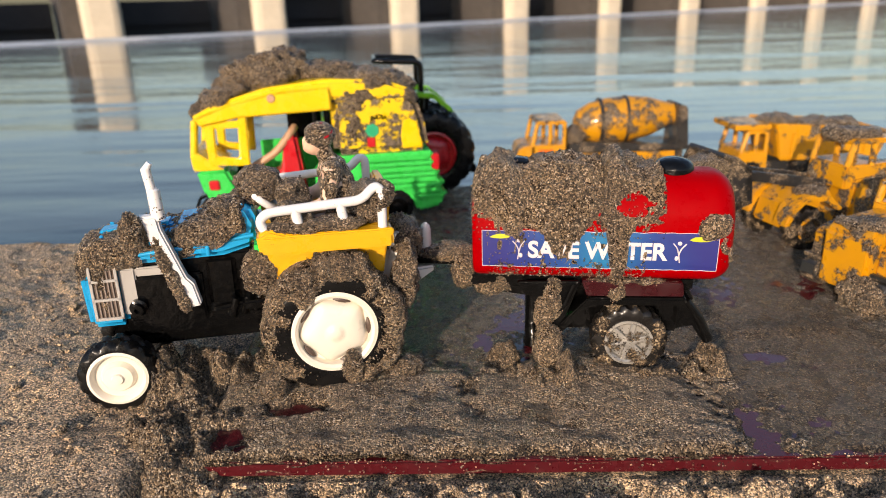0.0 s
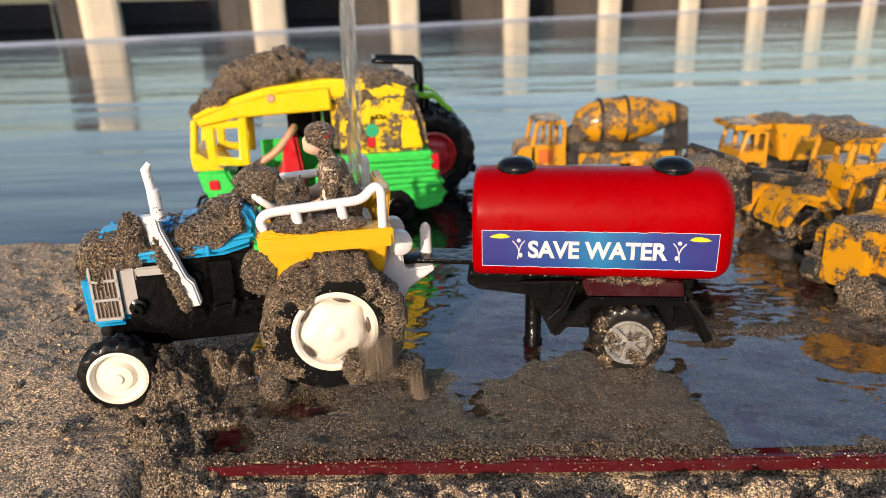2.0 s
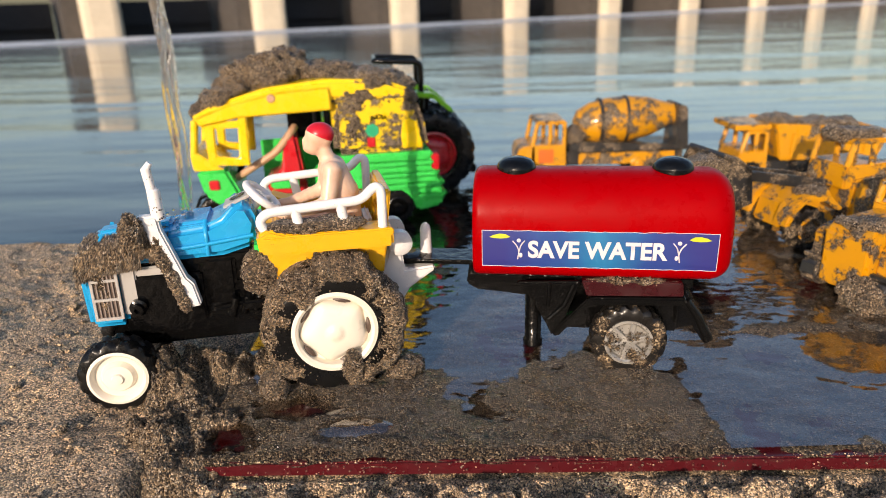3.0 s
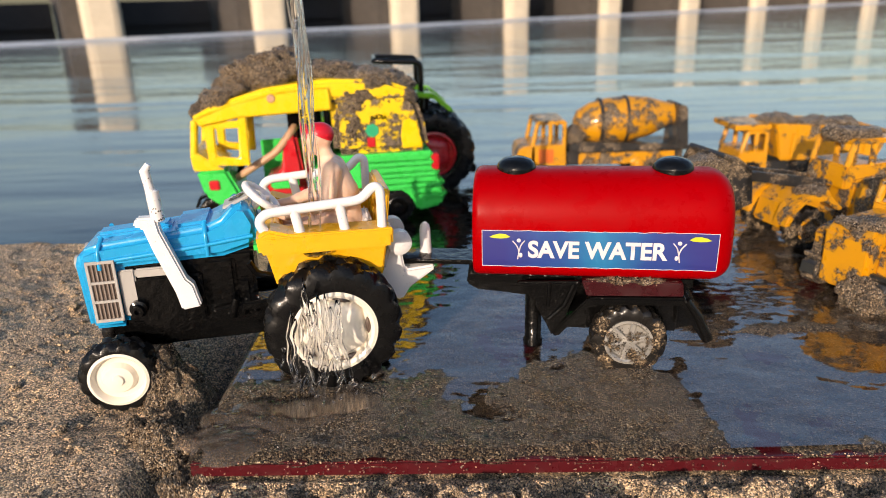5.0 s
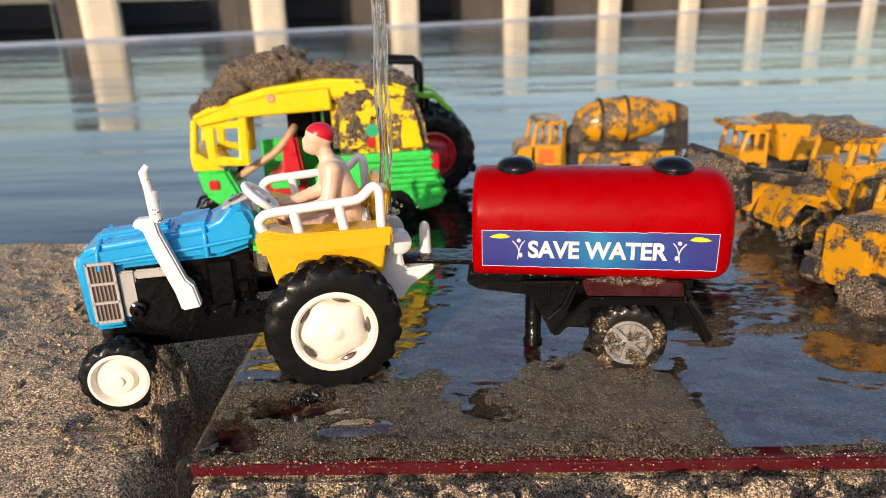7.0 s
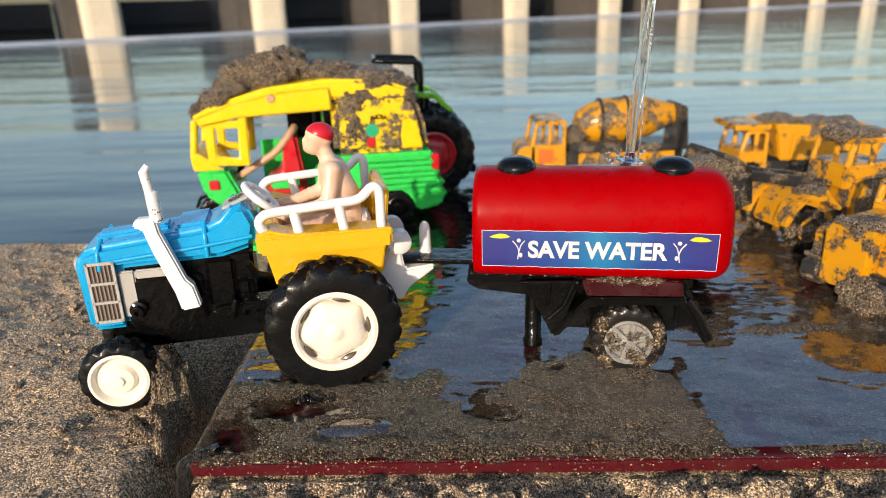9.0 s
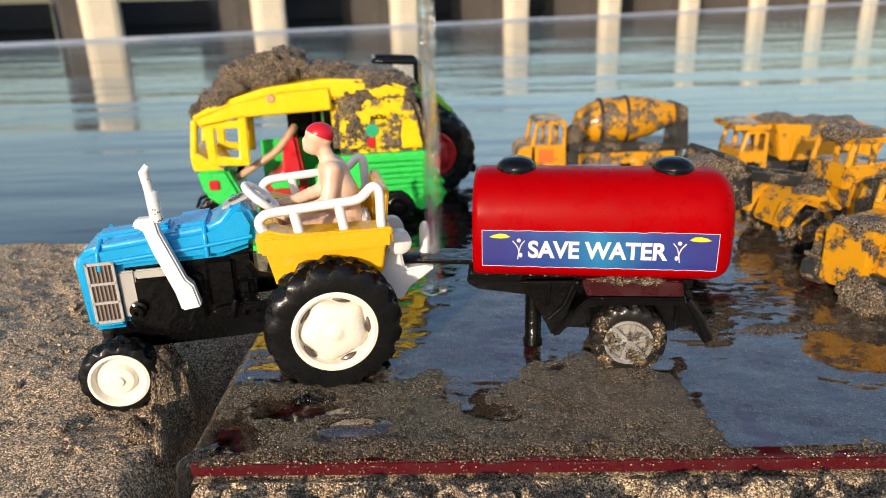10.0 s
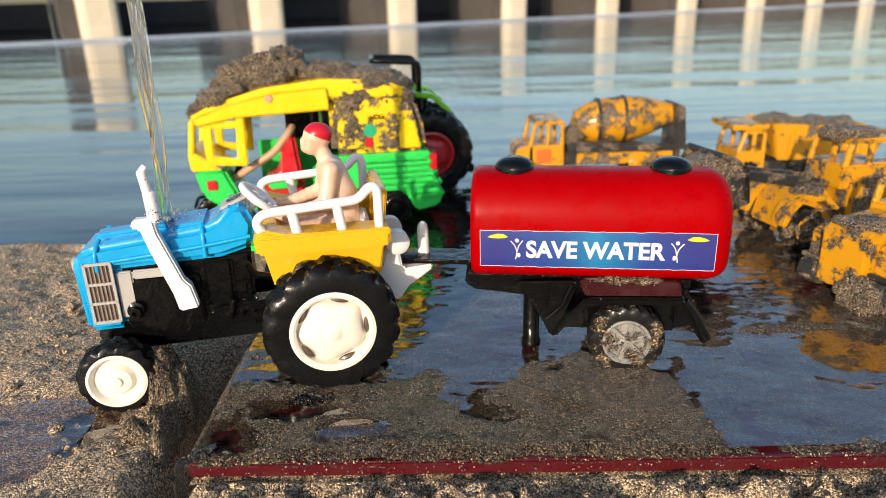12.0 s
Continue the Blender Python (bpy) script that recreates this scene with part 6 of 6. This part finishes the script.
def make_wave(rx, ry, h, seed):
    """A low tongue of turbid water sliding over the board."""
    n, seg = 26, 64
    bm = B()
    rows_ = []
    for i in range(1, n + 1):
        f = i / n
        ring = []
        for j in range(seg):
            a = 2 * math.pi * j / seg
            w = 1 + 0.25 * float(fbm([[math.cos(a) * 1.6 + seed, math.sin(a) * 1.6, 0]], 3)[0])
            x, y = f * rx * w * math.cos(a), f * ry * w * math.sin(a)
            z = h * (1 - f ** 3) * (0.7 + 0.5 * float(fbm([[x * 0.09 + seed, y * 0.16, 3]], 3)[0])) - 1.5 * f ** 6
            ring.append(bm.verts.new((x, y, z)))
        rows_.append(ring)
    mid = bm.verts.new((0, 0, h * 0.7))
    for j in range(seg):
        bm.faces.new((mid, rows_[0][j], rows_[0][(j + 1) % seg]))
    for a, b in zip(rows_, rows_[1:]):
        for j in range(seg):
            bm.faces.new((a[j], b[j], b[(j + 1) % seg], a[(j + 1) % seg]))
    ob = new("muddy_wave", finish(bm, "muddy_wave", MUDDY, angle=180))
    ob.matrix_basis = pose(-0.07, -0.03, -0.03)
    return tagged(ob, "turbid tongue of sandy water sliding over the board", "water", kind="stuff")


waves = [make_wave(30, 17, 3.2, 1.0), make_wave(22, 13, 2.6, 5.0)]

# water bulging round the rear wheel and running off the board's corner
bm = B()
for x, y, r in ((0, 0, 5.2), (7.5, -1, 4.0), (-5.5, -1.5, 3.0)):
    ball(bm, (x, y, 0), (r, r * 0.7, r * 0.62), 24, 14)
crumble(bm, 0.5, 0.3, 2, 2)
bulge = new("water_bulge", finish(bm, "water_bulge", CLEAR, angle=180))
bulge.matrix_basis = pose(-0.0585, -0.0205, -0.02)
tagged(bulge, "clear blob of water bulging at the rear wheel", "water", kind="stuff")
bm = B()
tube(bm, rounded_path([(9, 7, 0.6), (2, 2, 1.2), (-2.0, -1.0, 0.6), (-3.0, -2.2, -6), (-2.6, -2.8, -16), (-3.2, -3, -26)], 3), 2.2, 14)
crumble(bm, 0.9, 0.22, 7, 3)
drip = new("water_trickle", finish(bm, "water_trickle", CLEAR, angle=180))
drip.matrix_basis = pose(BOARD_X + 0.002, BOARD_Y + 0.002, -0.06)
tagged(drip, "clear trickle of water running off the board corner", "water", kind="stuff")


# ---- what moves ----
def wash(ob, t0, t1, how):
    """The water carries a piece of sand off its toy, down to the board and away into the sand below."""
    m = ob.matrix_basis.copy()
    far = -0.16 if how == 1 else -0.055 - m.translation.z
    side = 0.0 if how == 2 else -0.020
    mid = Matrix.Translation((0.003, side, far * 0.30)) @ m
    end = Matrix.Translation((0.004, side * 1.3, far)) @ m
    rows = [(0, m), (t0, m), (t0 * 0.45 + t1 * 0.55, mid), (t1, end), (12, end)]
    walk(ob, rows)


def motions():
    walk(blanket, [(0, pose(0, 0, 0)), (0.4, pose(0, 0, 0)), (0.9, pose(0, 0, -0.0015)), (1.6, pose(0, 0, -0.0035)), (2.2, pose(0, 0, -0.0056)), (12, pose(0, 0, -0.0056))])
    walk(puddle, [(0, pose(0, 0, -0.003)), (0.3, pose(0, 0, -0.0022)), (0.7, pose(0, 0, -0.0002)), (1.5, pose(0, 0, 0.0011)), (2.5, pose(0, 0, 0.0016)), (12, pose(0, 0, 0.0018))])
    base = pose(*TRACTOR_AT, 0, 0, 0, TRACTOR_TURN)
    lift = base @ pose(-0.003, 0, 0.029) @ pose(0, 0, 0, 0, -0.75, 0) @ pose(0.003, 0, -0.029)
    half = base @ pose(-0.003, 0, 0.029) @ pose(0, 0, 0, 0, -0.35, 0) @ pose(0.003, 0, -0.029)
    walk(tractor, [(0, lift), (3.0, lift), (5.0, half), (6.5, base), (12, base)])
    for ob, t0, t1, how in washed:
        wash(ob, t0, t1, how)
    path = [
        (0.0, 0.0756, 0.02, 0.30), (0.1, 0.0732, 0.02, 0.20), (0.2, 0.0684, 0.02, 0.088), (0.3, 0.0582, 0.02, 0.09), (0.4, 0.0495, 0.02, 0.09),
        (0.5, 0.0566, 0.02, 0.09), (0.6, 0.0554, 0.02, 0.09), (0.8, 0.0495, 0.02, 0.09), (1.0, 0.0495, 0.02, 0.09), (1.2, 0.0554, 0.02, 0.09),
        (1.35, 0.0435, 0.02, 0.09), (1.45, 0.0202, 0.025, 0.075), (1.5, 0.0110, 0.028, 0.046), (1.6, 0.0059, 0.03, 0.03), (1.7, -0.0027, 0.03, 0.03),
        (1.9, -0.0285, 0.02, 0.06), (2.1, -0.0415, 0.02, 0.09), (2.3, -0.0521, 0.02, 0.09), (2.5, -0.0827, 0.02, 0.075), (2.8, -0.0985, 0.015, 0.073),
        (3.2, -0.116, 0.01, 0.07), (4.0, -0.085, 0.008, 0.068), (4.8, -0.0505, 0.005, 0.06), (5.0, -0.0529, 0.0, 0.06), (5.2, -0.0562, -0.005, 0.06),
        (5.4, -0.0633, -0.005, 0.06), (5.6, -0.0584, -0.005, 0.055), (5.8, -0.0343, 0.0, 0.075), (6.0, -0.0203, 0.02, 0.04), (6.2, -0.016, 0.02, 0.03),
        (6.4, -0.0387, 0.02, 0.085), (6.6, -0.0387, 0.02, 0.085), (6.8, -0.033, 0.02, 0.085), (7.0, -0.0245, 0.02, 0.07), (7.2, -0.0443, 0.02, 0.09),
        (8.0, 0.030, 0.02, 0.09), (8.8, 0.0946, 0.02, 0.09), (9.0, 0.0820, 0.02, 0.09), (9.2, 0.0830, 0.02, 0.09), (9.4, 0.0850, 0.02, 0.09), (9.5, 0.0768, 0.02, 0.09),
        (9.6, 0.0637, 0.02, 0.09), (9.8, 0.027, 0.02, 0.07), (10.0, -0.005, 0.025, 0.03), (10.2, -0.0338, 0.015, 0.07), (10.4, -0.0579, 0.0, 0.065),
        (10.5, -0.0671, 0.0, 0.07), (10.8, -0.0667, 0.0, 0.07), (11.0, -0.0764, 0.01, 0.072), (11.2, -0.0843, 0.01, 0.073), (11.5, -0.1226, 0.0, 0.02),
        (11.8, -0.1195, 0.005, 0.05), (12.0, -0.1165, 0.01, 0.072)]
    # the jet leans a little over the tank, and twists as it falls
    walk(stream, [(t, pose(x, y, z) @ pose(0, 0, 0, 0, max(0.0, min(3.0, 35 * (x - 0.02))), 0) @ pose(0, 0, 0, 0, 0, 40 * math.sin(t * 5.0))) for t, x, y, z in path])
    walk(blister, [(0, pose(0, 0, -0.006)), (1.9, pose(0, 0, -0.006)), (2.5, pose(0, 0, 0)), (4.6, pose(0, 0, 0)), (4.9, pose(0, 0, -0.006)), (6.1, pose(0, 0, -0.006)), (6.6, pose(0, 0, 0)), (12, pose(0, 0, 0))])

    for ob, (x, y), (u, v) in zip(waves, ((-0.066, -0.030), (-0.082, -0.046)), ((-0.098, -0.056), (-0.104, -0.052))):
        walk(ob, [(0, pose(x, y, -0.03)), (4.5, pose(x, y, -0.03)), (4.75, pose(x, y, 0.0012)), (5.4, pose(x * 0.5 + u * 0.5, y * 0.5 + v * 0.5, 0.0014)), (6.0, pose(u, v, -0.0006)), (6.35, pose(u, v, -0.03)), (12, pose(u, v, -0.03))])
    up, down = pose(*TRAILER_AT, 0, 0, 0, TRAILER_TURN), pose(*TRAILER_AT, -0.12, 0, 0, TRAILER_TURN)
    walk(mud_fall, [(0, down), (0.15, down), (0.32, up), (0.6, up @ pose(0.003, 0, -0.010)), (0.8, up @ pose(-0.002, 0, -0.030)), (1.0, up @ pose(0, 0, -0.055)), (1.3, down), (12, down)])
    away = 0.30
    rows = [(0, -0.06, 0.01), (4.6, -0.06, 0.01), (4.8, -0.052, away), (5.0, -0.052, away), (5.2, -0.055, away), (5.4, -0.062, away), (5.6, -0.066, away), (5.8, -0.070, away), (6.0, -0.070, 0.01),
            (10.15, -0.06, 0.01), (10.3, -0.056, away), (10.5, -0.072, away), (10.8, -0.076, away), (11.0, -0.076, 0.01), (12, -0.076, 0.01)]
    walk(runoff, [(t, pose(x, -0.022, -0.30 + k, 0, 0, 25 * math.sin(t * 7))) for t, x, k in rows])

    walk(bulge, [(0, pose(-0.0585, -0.0205, -0.02)), (5.7, pose(-0.0585, -0.0205, -0.02)), (6.1, pose(-0.0585, -0.0205, 0.002)), (6.6, pose(-0.0585, -0.0205, 0.002)), (9, pose(-0.057, -0.0205, 0.0012)), (12, pose(-0.057, -0.0205, 0.0016))])
    walk(flow, [(0, pose(0, 0, -0.012)), (11.15, pose(0, 0, -0.012)), (11.4, pose(0, 0, -0.001)), (11.6, pose(0, 0, 0)), (12, pose(0, 0, 0))])
    corner = (BOARD_X + 0.002, BOARD_Y + 0.002)
    walk(drip, [(0, pose(*corner, -0.06)), (5.0, pose(*corner, -0.06)), (5.5, pose(*corner, -0.0005)), (9, pose(*corner, 0)), (12, pose(*corner, 0))])


motions()
